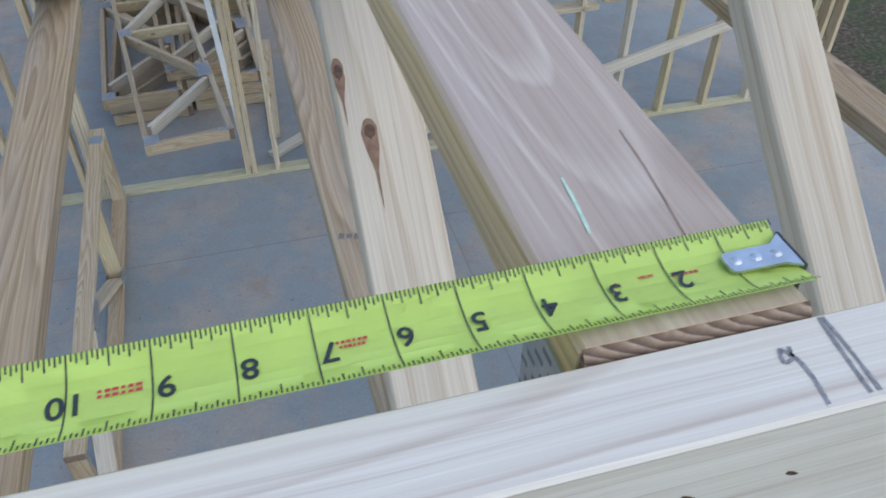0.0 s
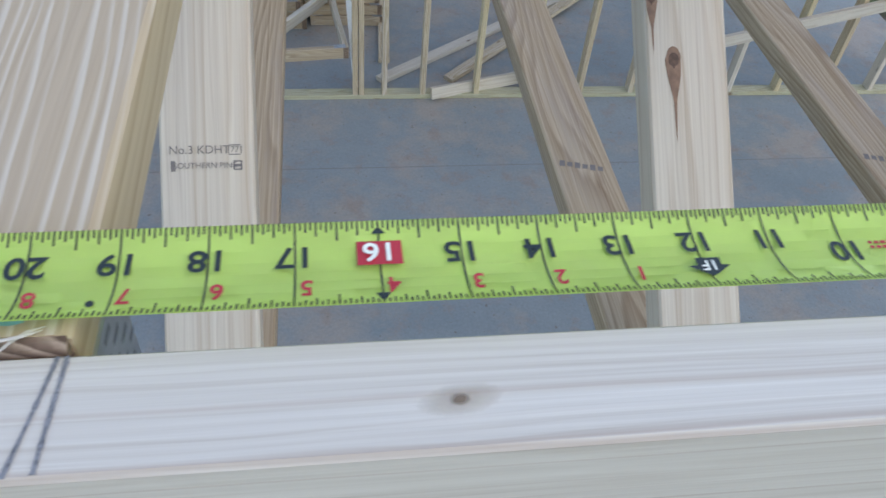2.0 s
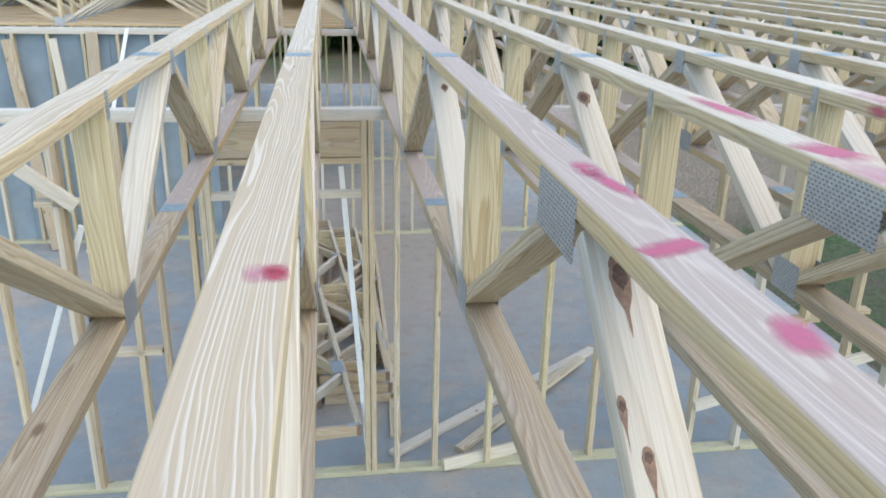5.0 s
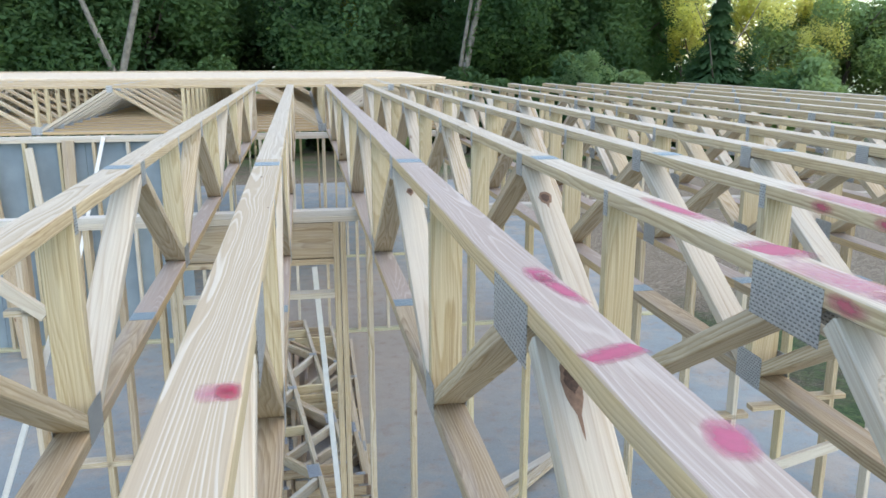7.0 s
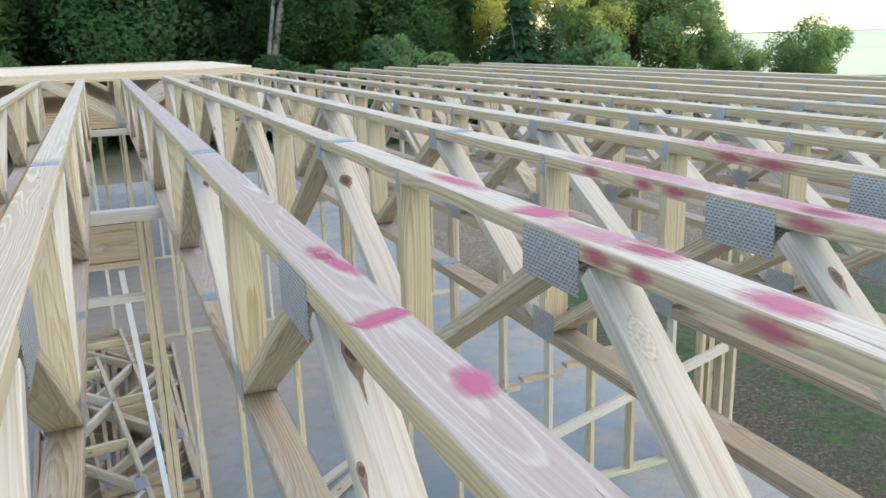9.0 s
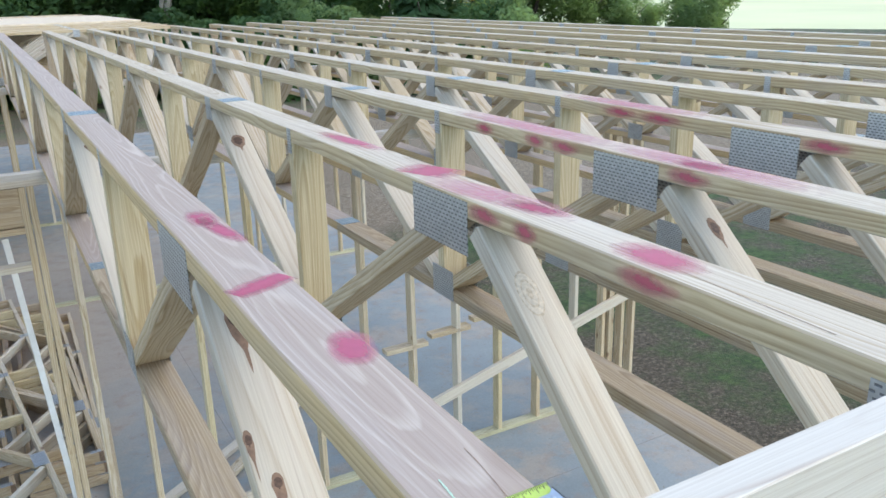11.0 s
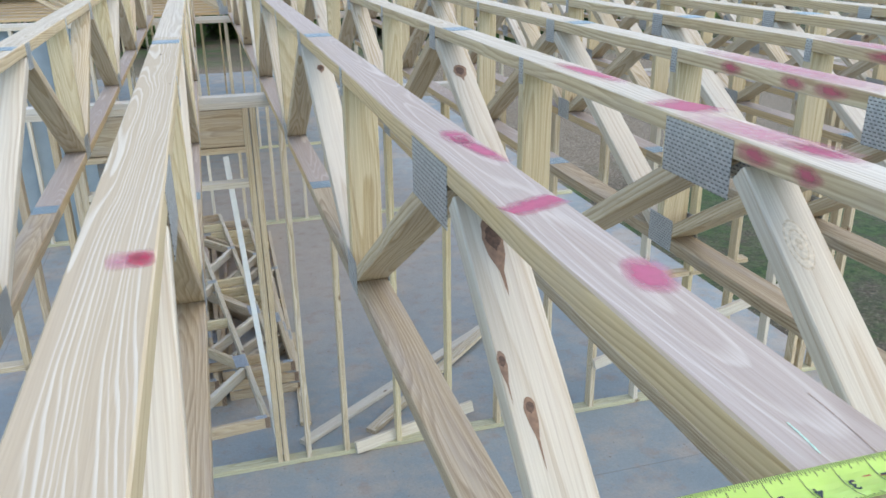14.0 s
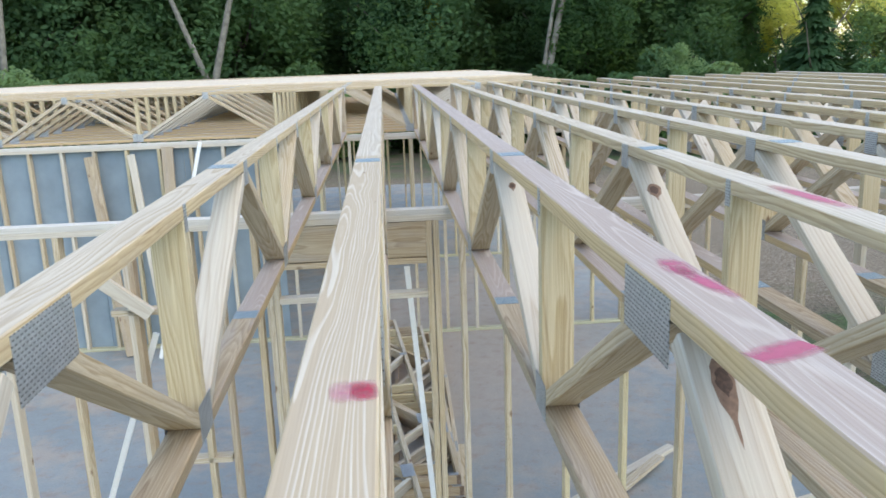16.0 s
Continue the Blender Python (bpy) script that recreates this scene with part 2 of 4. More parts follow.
def spray(name, col, ex=1.0, power=2.0, soft=0.25, dense=0.92):
    """Fluorescent spray paint that thins out towards its rim; ex: how much the rim counts across the board."""
    m, nt, bsdf = mat(name)
    tc = node(nt, "ShaderNodeTexCoord")
    g = node(nt, "ShaderNodeSeparateXYZ")
    link(nt, tc.outputs["Generated"], g.inputs[0])
    wob = noise_tex(nt, tc.outputs["Object"], 28, 3, 0.5)
    dx = math_node(nt, "ABSOLUTE", math_node(nt, "MULTIPLY", math_node(nt, "SUBTRACT", g.outputs[0], 0.5), 2.0 * ex))
    dy = math_node(nt, "ABSOLUTE", math_node(nt, "MULTIPLY", math_node(nt, "SUBTRACT", math_node(nt, "ADD", g.outputs[1], math_node(nt, "MULTIPLY", math_node(nt, "SUBTRACT", wob, 0.5), 0.35)), 0.5), 2.0))
    d = math_node(nt, "ADD", math_node(nt, "POWER", dx, power), math_node(nt, "POWER", dy, 2.0))
    n1 = noise_tex(nt, tc.outputs["Object"], 60, 5, 0.7)
    n2 = noise_tex(nt, tc.outputs["Object"], 900, 2, 0.6)
    d = math_node(nt, "ADD", d, math_node(nt, "MULTIPLY", math_node(nt, "SUBTRACT", n1, 0.5), 0.6))
    d = math_node(nt, "ADD", d, math_node(nt, "MULTIPLY", math_node(nt, "SUBTRACT", n2, 0.5), 0.45))
    a = ramp(nt, d, ((soft + 0.1, (dense, dense, dense)), (0.5, (dense * 0.45, dense * 0.45, dense * 0.45)), (0.95, (0, 0, 0))))
    bsdf.inputs["Base Color"].default_value = (*col, 1)
    bsdf.inputs["Roughness"].default_value = 0.6
    link(nt, a, bsdf.inputs["Alpha"])
    return m


PINK = spray("pink spray paint", (0.56, 0.085, 0.20), 1.0, 2.6, -0.1, 0.64)
PINK_RED = spray("crimson spray paint", (0.72, 0.05, 0.13), 1.0, 2.6, -0.1, 0.8)
PINK_BAND = spray("pink spray band", (0.54, 0.075, 0.18), 0.75, 8.0, -0.1, 0.64)
PINK_SOFT = spray("thin pink spray paint", (0.60, 0.20, 0.30), 0.8, 4.0, -0.1, 0.45)
PINK_EDGE = spray("pink overspray", (0.54, 0.075, 0.15), 1.0, 2.0, -0.3, 0.62)


def concrete():
    m, nt, bsdf = mat("concrete slab")
    tc = node(nt, "ShaderNodeTexCoord")
    a = noise_tex(nt, tc.outputs["Object"], 0.9, 6, 0.6)
    b = noise_tex(nt, tc.outputs["Object"], 5.0, 6, 0.7)
    c = noise_tex(nt, tc.outputs["Object"], 60.0, 4, 0.7)
    col = ramp(nt, a, ((0.3, (0.225, 0.262, 0.276)), (0.7, (0.30, 0.328, 0.332))))
    d = noise_tex(nt, tc.outputs["Object"], 1.7, 5, 0.65)
    col = mix(nt, ramp(nt, d, ((0.47, (0, 0, 0)), (0.62, (0.75, 0.75, 0.75)))), col, (0.40, 0.34, 0.285))
    # dried mud spread over the far half
    pos = node(nt, "ShaderNodeSeparateXYZ")
    link(nt, tc.outputs["Object"], pos.inputs[0])
    ex = math_node(nt, "MULTIPLY", math_node(nt, "SUBTRACT", pos.outputs[0], 0.5), 0.42)
    ey = math_node(nt, "MULTIPLY", math_node(nt, "SUBTRACT", pos.outputs[1], 10.2), 0.24)
    far = math_node(nt, "SQRT", math_node(nt, "ADD", math_node(nt, "MULTIPLY", ex, ex), math_node(nt, "MULTIPLY", ey, ey)))
    far = math_node(nt, "ADD", far, math_node(nt, "MULTIPLY", math_node(nt, "SUBTRACT", d, 0.5), 2.4))
    col = mix(nt, ramp(nt, far, ((0.45, (0.8, 0.8, 0.8)), (1.05, (0, 0, 0)))), col, (0.42, 0.345, 0.28))
    col = mix(nt, ramp(nt, b, ((0.54, (0, 0, 0)), (0.68, (0.6, 0.6, 0.6)))), col, (0.33, 0.25, 0.20))
    col = mix(nt, 0.6, col, ramp(nt, c, ((0.3, (0.7, 0.7, 0.7)), (0.7, (1, 1, 1)))), "MULTIPLY")
    crumb = noise_tex(nt, tc.outputs["Object"], 26.0, 3, 0.6)
    col = mix(nt, ramp(nt, crumb, ((0.67, (0, 0, 0)), (0.72, (0.7, 0.7, 0.7)))), col, (0.16, 0.11, 0.08))
    link(nt, col, bsdf.inputs["Base Color"])
    link(nt, ramp(nt, b, ((0.3, (0.45, 0.45, 0.45)), (0.7, (0.75, 0.75, 0.75)))), bsdf.inputs["Roughness"])
    bump(nt, bsdf, c, 0.15, 0.002)
    return m


SLAB = concrete()


def osb():
    m, nt, bsdf = mat("strand board")
    tc = node(nt, "ShaderNodeTexCoord")
    info = node(nt, "ShaderNodeObjectInfo")
    v = node(nt, "ShaderNodeTexVoronoi")
    v.inputs["Scale"].default_value = 30
    link(nt, tc.outputs["Object"], v.inputs["Vector"])
    sep = node(nt, "ShaderNodeSeparateColor")
    link(nt, v.outputs["Color"], sep.inputs[0])
    col = ramp(nt, sep.outputs[0], ((0.0, (0.60, 0.49, 0.36)), (1.0, (0.76, 0.65, 0.50))))
    blot = noise_tex(nt, tc.outputs["Object"], 1.6, 5)
    col = mix(nt, ramp(nt, blot, ((0.5, (0, 0, 0)), (0.75, (0.35, 0.35, 0.35)))), col, (0.56, 0.36, 0.30))
    col = mix(nt, 0.35, col, ramp(nt, info.outputs["Random"], ((0, (0.86, 0.84, 0.82)), (1, (1.05, 1.04, 1.0)))), "MULTIPLY")
    link(nt, col, bsdf.inputs["Base Color"])
    bsdf.inputs["Roughness"].default_value = 0.7
    return m


OSB = osb()
SHEATH = plain("blue-grey sheathing", (0.225, 0.28, 0.315), 0.7, 0.0, 0.14, 3.0)


def lawn():
    m, nt, bsdf = mat("lawn")
    tc = node(nt, "ShaderNodeTexCoord")
    a = noise_tex(nt, tc.outputs["Object"], 0.7, 6, 0.65)
    b = noise_tex(nt, tc.outputs["Object"], 9.0, 6, 0.75)
    c = noise_tex(nt, tc.outputs["Object"], 45.0, 4, 0.8)
    green = ramp(nt, b, ((0.36, (0.018, 0.042, 0.012)), (0.64, (0.075, 0.13, 0.036))))
    litter = noise_tex(nt, tc.outputs["Object"], 22.0, 5, 0.8)
    soil = ramp(nt, litter, ((0.38, (0.035, 0.026, 0.02)), (0.52, (0.10, 0.075, 0.055)), (0.66, (0.26, 0.20, 0.15))))
    col = mix(nt, ramp(nt, a, ((0.40, (0, 0, 0)), (0.56, (0.9, 0.9, 0.9)))), green, soil)
    pos = node(nt, "ShaderNodeSeparateXYZ")
    link(nt, tc.outputs["Object"], pos.inputs[0])
    yard = math_node(nt, "MULTIPLY", math_node(nt, "SUBTRACT", math_node(nt, "ADD", pos.outputs[1], math_node(nt, "MULTIPLY", a, 4.0)), 12.5), 0.4, clamp=True)
    straw = ramp(nt, litter, ((0.36, (0.10, 0.075, 0.05)), (0.5, (0.21, 0.165, 0.115)), (0.64, (0.42, 0.36, 0.28))))
    far = math_node(nt, "SUBTRACT", 1.0, math_node(nt, "MULTIPLY", math_node(nt, "SUBTRACT", pos.outputs[1], 26.0), 0.2, clamp=True))
    col = mix(nt, math_node(nt, "MULTIPLY", yard, far), col, straw)
    link(nt, col, bsdf.inputs["Base Color"])
    bsdf.inputs["Roughness"].default_value = 0.95
    bump(nt, bsdf, c, 0.8, 0.04)
    return m


LAWN = lawn()


def leaf(name, lo, hi):
    """Leaves that read as a mass: broad patches of tone, normals turned towards the crown's outside."""
    m, nt, bsdf = mat(name)
    geo = node(nt, "ShaderNodeNewGeometry")
    tc = node(nt, "ShaderNodeTexCoord")
    info = node(nt, "ShaderNodeObjectInfo")
    n = noise_tex(nt, geo.outputs["Position"], 0.35, 4, 0.6)
    f = math_node(nt, "ADD", math_node(nt, "MULTIPLY", geo.outputs["Random Per Island"], 0.10), math_node(nt, "MULTIPLY", n, 0.9))
    f = math_node(nt, "ADD", f, math_node(nt, "MULTIPLY", info.outputs["Random"], 0.2))
    link(nt, ramp(nt, f, ((0.38, lo), (0.9, hi))), bsdf.inputs["Base Color"])
    out = node(nt, "ShaderNodeVectorMath", operation="SUBTRACT")
    link(nt, geo.outputs["Position"], out.inputs[0])
    link(nt, info.outputs["Location"], out.inputs[1])
    unit = node(nt, "ShaderNodeVectorMath", operation="NORMALIZE")
    link(nt, out.outputs[0], unit.inputs[0])
    own = node(nt, "ShaderNodeVectorMath", operation="SCALE")
    own.inputs["Scale"].default_value = 0.18
    link(nt, geo.outputs["Normal"], own.inputs[0])
    both = node(nt, "ShaderNodeVectorMath", operation="ADD")
    link(nt, unit.outputs[0], both.inputs[0])
    link(nt, own.outputs[0], both.inputs[1])
    last = node(nt, "ShaderNodeVectorMath", operation="NORMALIZE")
    link(nt, both.outputs[0], last.inputs[0])
    link(nt, last.outputs[0], bsdf.inputs["Normal"])
    bsdf.inputs["Roughness"].default_value = 0.9
    bsdf.inputs["Specular IOR Level"].default_value = 0.1
    # light shines through the leaves
    tr = node(nt, "ShaderNodeBsdfTranslucent")
    link(nt, mix(nt, 1.0, bsdf.inputs["Base Color"].links[0].from_socket, (1.3, 1.25, 0.7), "MULTIPLY"), tr.inputs["Color"])
    ms = node(nt, "ShaderNodeMixShader")
    ms.inputs[0].default_value = 0.55
    link(nt, bsdf.outputs[0], ms.inputs[1])
    link(nt, tr.outputs[0], ms.inputs[2])
    link(nt, ms.outputs[0], nt.nodes["Material Output"].inputs["Surface"])
    return m


# shade and sunlight on the woods are put into the dark and yellow leaf colours
LEAF_DARK = leaf("shade-tinted leaves", (0.070, 0.150, 0.080), (0.130, 0.235, 0.100))
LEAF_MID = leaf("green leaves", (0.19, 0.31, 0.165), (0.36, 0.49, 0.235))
LEAF_SUN = leaf("sunlight-tinted leaves", (0.72, 0.73, 0.24), (0.98, 0.96, 0.50))


# ---- mesh helpers ----
MESHES = {}


def board_mesh(length, w, t, ease=0.0025):
    """A sawn board along local x, w wide in y, t thick in z, with eased long edges."""
    key = (round(length, 3), round(w, 4), round(t, 4))
    if key in MESHES:
        return MESHES[key]
    a, b, e = w / 2, t / 2, min(ease, t * 0.2)
    ring = [(-a + e, -b), (a - e, -b), (a, -b + e), (a, b - e), (a - e, b), (-a + e, b), (-a, b - e), (-a, -b + e)]
    vs = [(x, y, z) for x in (-length / 2, length / 2) for y, z in ring]
    fs = [tuple(range(7, -1, -1)), tuple(range(8, 16))] + [(i, (i + 1) % 8, 8 + (i + 1) % 8, 8 + i) for i in range(8)]
    me = bpy.data.meshes.new("board")
    me.from_pydata(vs, [], fs)
    me.update()
    MESHES[key] = me
    return me


def skinned(me, material):
    """The mesh in that material (meshes are shared between boards of one size and material)."""
    key = (me.name, material.name)
    if key not in MESHES:
        c = me.copy()
        c.materials.clear()
        c.materials.append(material)
        MESHES[key] = c
    return MESHES[key]


def put(name, me, m, parent=None, label=""):
    ob = new(name, me)
    if parent is not None:
        ob.parent = parent
    ob.matrix_local = m
    if label:
        ob["label"] = label
    return ob


def board(name, p0, p1, w, t, across, material, parent=None, label="", ease=0.0025):
    """A board from p0 to p1 (centre line); its width lies along 'across'."""
    p0, p1, across = Vector(p0), Vector(p1), Vector(across)
    x = (p1 - p0).normalized()
    z = x.cross(across).normalized()
    y = z.cross(x)
    m = Matrix((x, y, z)).transposed().to_4x4()
    m.translation = (p0 + p1) / 2
    return put(name, skinned(board_mesh((p1 - p0).length, w, t, ease), material), m, parent, label)


def part(name, bm, material, parent, label=""):
    me = bpy.data.meshes.new(name)
    bm.to_mesh(me)
    bm.free()
    me.materials.append(material)
    ob = new(name, me)
    if parent is not None:
        ob.parent = parent
    if label:
        ob["label"] = label
    return ob


def empty(name, x, y, z, label, category, group="", kind=""):
    e = new(name)
    e.empty_display_size = 0.1
    e.location = (x, y, z)
    return tagged(e, label, category, group, kind)


def slab_box(bm, x0, x1, y0, y1, z0, z1):
    vs = [bm.verts.new((x, y, z)) for z in (z0, z1) for y in (y0, y1) for x in (x0, x1)]
    for f in ((0, 2, 3, 1), (4, 5, 7, 6), (0, 1, 5, 4), (2, 6, 7, 3), (0, 4, 6, 2), (1, 3, 7, 5)):
        bm.faces.new([vs[i] for i in f])


def plate_mesh(w, h, t=0.0014):
    key = ("plate", round(w, 4), round(h, 4), t)
    if key not in MESHES:
        bm = bmesh.new()
        slab_box(bm, -w / 2, w / 2, -h / 2, h / 2, -t / 2, t / 2)
        me = bpy.data.meshes.new("nail_plate")
        bm.to_mesh(me)
        bm.free()
        MESHES[key] = me
    return MESHES[key]


def tube(bm, pts, radii, sides=7):
    prev = None
    for p, q in zip(pts, radii):
        cur = [bm.verts.new((p[0] + q * math.cos(2 * math.pi * k / sides), p[1] + q * math.sin(2 * math.pi * k / sides), p[2])) for k in range(sides)]
        if prev:
            for k in range(sides):
                bm.faces.new((prev[k], prev[(k + 1) % sides], cur[(k + 1) % sides], cur[k]))
        prev = cur


# ---- ground, slab, far hills ----
bm = bmesh.new()
R = 2600.0
rings = [0, 8, 16, 30, 60, 120, 300, 800, R]
prev = None
for r in rings:
    cur = []
    for k in range(48):
        a = 2 * math.pi * k / 48
        x, y = r * math.cos(a), r * math.sin(a)
        drop = 0.0 if r < 16 else -0.02 * min(r, 300) * (0.6 + 0.4 * math.cos(a + 0.3))
        cur.append(bm.verts.new((x, y, FLOOR - 0.16 + drop + (0.03 * noise.noise((x * 0.2, y * 0.2, 0)) if r < 70 else 0))))
    if prev:
        for k in range(48):
            bm.faces.new((prev[k], prev[(k + 1) % 48], cur[(k + 1) % 48], cur[k]))
    prev = cur
bmesh.ops.remove_doubles(bm, verts=bm.verts, dist=0.001)
bmesh.ops.recalc_face_normals(bm, faces=bm.faces)
ground = part("ground", bm, LAWN, None)
tagged(ground, "patchy green lawn and bare brown soil round the building", "lawn", kind="structure")

bm = bmesh.new()
slab_box(bm, -9.2, 4.72, -0.35, 24.0, FLOOR - 0.15, FLOOR)
floor = part("floor", bm, SLAB, None)
tagged(floor, "blue-grey concrete slab with rusty stains", "concrete floor", kind="structure")
# sawn control joints
for x0, y0, x1, y1 in ((1.06, 0.0, 1.06, 10.2), (-2.6, 0.0, -2.6, 10.2), (-9.0, 4.035, 4.68, 4.035)):
    board("control_joint", (x0, y0, FLOOR + 0.0003), (x1, y1, FLOOR + 0.0003), 0.005, 0.001, (y1 - y0, x1 - x0, 0), STAMP, floor)


def end_grain():
    """Growth rings cut across: slanting dark and pale stripes, grimy with weather."""
    m, nt, bsdf = mat("dark end grain")
    tc = node(nt, "ShaderNodeTexCoord")
    g = node(nt, "ShaderNodeSeparateXYZ")
    link(nt, tc.outputs["Object"], g.inputs[0])
    wob = noise_tex(nt, tc.outputs["Object"], 40, 3)
    d = math_node(nt, "ADD", math_node(nt, "MULTIPLY", g.outputs[0], 0.55), math_node(nt, "MULTIPLY", g.outputs[2], 1.6))
    d = math_node(nt, "ADD", d, math_node(nt, "MULTIPLY", wob, 0.006))
    saw = math_node(nt, "FRACT", math_node(nt, "MULTIPLY", d, 190.0))
    col = ramp(nt, saw, ((0.0, (0.10, 0.06, 0.04)), (0.45, (0.20, 0.135, 0.095)), (0.85, (0.36, 0.27, 0.20)), (1.0, (0.12, 0.075, 0.05))))
    col = mix(nt, 0.6, col, ramp(nt, noise_tex(nt, tc.outputs["Object"], 300, 4, 0.7), ((0.3, (0.5, 0.48, 0.45)), (0.7, (1.1, 1.1, 1.1)))), "MULTIPLY")
    link(nt, col, bsdf.inputs["Base Color"])
    bsdf.inputs["Roughness"].default_value = 0.85
    bump(nt, bsdf, saw, 0.3, 0.0005)
    return m


END_GRAIN = end_grain()


# ---- floor trusses ----
def web_nodes(length):
    n = int((length - 0.88) / PANEL + 0.5)
    tops = [0.88 + PANEL * i for i in range(n + 1) if 0.88 + PANEL * i < length - 0.3]
    bots = [1.75 + PANEL * i for i in range(n + 1) if 1.75 + PANEL * i < length - 0.1]
    return tops, bots


ZT, ZB = -CT, -DEPTH + CT      # between the chords


def end_mesh():
    """Weathered, rounded-off end of a chord."""
    if "end" not in MESHES:
        prof = [(0.0039, -0.0004), (0.0026, -0.0010), (0.0012, -0.0026), (0.0004, -0.0050), (0.0, -0.0085), (0.0, -CT), (0.0039, -CT)]
        bm = bmesh.new()
        a = [bm.verts.new((-CW + 0.001, y, z)) for y, z in prof]
        c = [bm.verts.new((-0.001, y, z)) for y, z in prof]
        k = len(prof)
        for i in range(k):
            bm.faces.new((a[i], a[(i + 1) % k], c[(i + 1) % k], c[i]))
        bm.faces.new(a[::-1])
        bm.faces.new(c)
        bmesh.ops.recalc_face_normals(bm, faces=bm.faces)
        me = bpy.data.meshes.new("end_grain")
        bm.to_mesh(me)
        bm.free()
        me.materials.append(END_GRAIN)
        MESHES["end"] = me
    return MESHES["end"]


def build_truss(length, marks, top_mat, detail=True):
    """Open-web truss of flat 2x4s along local y: two chords, diagonals, posts, nail plates. Origin: top of the east edge at the near end."""
    t = empty("floor_truss", 0, 0, 0, "open-web floor truss of pale pine with galvanised nail plates", "floor truss", "floor trusses")
    xc = -CW / 2
    side = (1, 0, 0)
    splice = 2.62
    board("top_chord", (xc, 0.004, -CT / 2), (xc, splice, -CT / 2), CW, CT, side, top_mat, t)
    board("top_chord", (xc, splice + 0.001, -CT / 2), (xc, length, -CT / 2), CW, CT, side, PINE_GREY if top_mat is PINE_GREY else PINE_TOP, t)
    board("bottom_chord", (xc, 0.0, -DEPTH + CT / 2), (xc, 2.66, -DEPTH + CT / 2), CW, CT, side, PINE_TAN, t)
    board("bottom_chord", (xc, 2.661, -DEPTH + CT / 2), (xc, length, -DEPTH + CT / 2), CW, CT, side, PINE_GREY, t)
    for y in (0.02, length - 0.02):
        board("end_post", (xc, y, ZT - 0.0005), (xc, y, ZB + 0.0005), CW - 0.002, CT, side, PINE_TAN, t)
    tops, bots = web_nodes(length)
    h = 0.021

    def web(y0, z0, y1, z1, m):
        board("diagonal", (xc, y0, z0), (xc, y1, z1), CW - 0.001, CT, side, m, t)

    lo, hi = ZB + h, ZT - h
    web(0.24, lo, tops[0] - 0.085, hi, PINE_PALE)
    for i, yt in enumerate(tops):
        if i < len(bots):
            web(yt + 0.035, hi, bots[i] - 0.045, lo, PINE)
            board("post", (xc, bots[i] + 0.012, ZT - 0.0005), (xc, bots[i] + 0.012, ZB + 0.0005), CW - 0.002, CT, side, PINE_STRAW, t)
            if i + 1 < len(tops):
                web(bots[i] + 0.065, lo, tops[i + 1] - 0.035, hi, PINE_PALE if i % 2 == 0 else PINE)
    # nail plates, one on either side of each joint
    for sx in (-CW - 0.0006, 0.0006):
        def plate(y, z, w, hh):
            m = Matrix(((0, 0, 1, sx), (1, 0, 0, y), (0, 1, 0, z), (0, 0, 0, 1)))
            put("nail_plate", skinned(plate_mesh(w, hh), PLATE), m, t)
        plate(tops[0] + 0.035, -0.058, 0.207, 0.102)
        plate(0.023, -0.060, 0.044, 0.08)
        plate(0.06, -DEPTH + 0.055, 0.11, 0.10)
        for yt in tops[1:]:
            plate(yt, -0.045, 0.075, 0.085)
        for yb in bots:
            plate(yb, -DEPTH + 0.052, 0.13, 0.10)
            if detail:
                plate(yb + 0.012, -0.035, 0.028, 0.07)
    # splice plates on the chords' faces
    for y, z in ((2.485, 0.0007), (2.65, -DEPTH + CT + 0.0007)):
        put("splice_plate", skinned(plate_mesh(CW - 0.006, 0.085), TOP_PLATE), pose(xc, y, z), t, "thin blue-grey splice plate")
    put("end_grain", end_mesh(), Matrix.Identity(4), t, "dark weathered end grain")
    for x0, y0, sx, sy, rz, m in marks:
        paint_mark(t, x0, y0, sx, sy, rz, m)
    return t


def grid_mesh(sx, sy):
    bm = bmesh.new()
    bmesh.ops.create_grid(bm, x_segments=6, y_segments=6, size=0.5)
    for v in bm.verts:
        v.co.x *= sx
        v.co.y *= sy
    return bm


def paint_mark(t, x0, y0, sx, sy, rz, m):
    ob = part("paint_mark", grid_mesh(sx, sy), m, t, "pink spray-paint mark")
    ob.matrix_local = pose(x0, y0, 0.0006, 0, 0, rz)


def side_mark(t, y0, sy, m):
    ob = part("paint_mark", grid_mesh(sy, 0.034), m, t, "pink overspray on the edge")
    ob.matrix_local = Matrix(((0, 0, 1, -CW - 0.0006), (1, 0, 0, y0), (0, 1, 0, -0.019), (0, 0, 0, 1)))


# the first truss, under the hook of the tape
truss_first = build_truss(SPAN, ((-0.030, 0.950, 0.054, 0.13, 0, PINK), (-0.020, 0.865, 0.038, 0.20, 9, PINK), (-0.0435, 0.585, 0.087, 0.054, 24, PINK_BAND),
                                 (-0.020, 0.348, 0.056, 0.105, -12, PINK)), PINE_GREY)
truss_first.location.x = -0.005
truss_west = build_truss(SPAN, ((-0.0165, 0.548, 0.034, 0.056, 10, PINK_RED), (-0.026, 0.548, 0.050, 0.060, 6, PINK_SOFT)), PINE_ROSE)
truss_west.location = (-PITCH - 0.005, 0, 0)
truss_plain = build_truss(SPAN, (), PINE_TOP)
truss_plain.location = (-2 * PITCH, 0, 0)
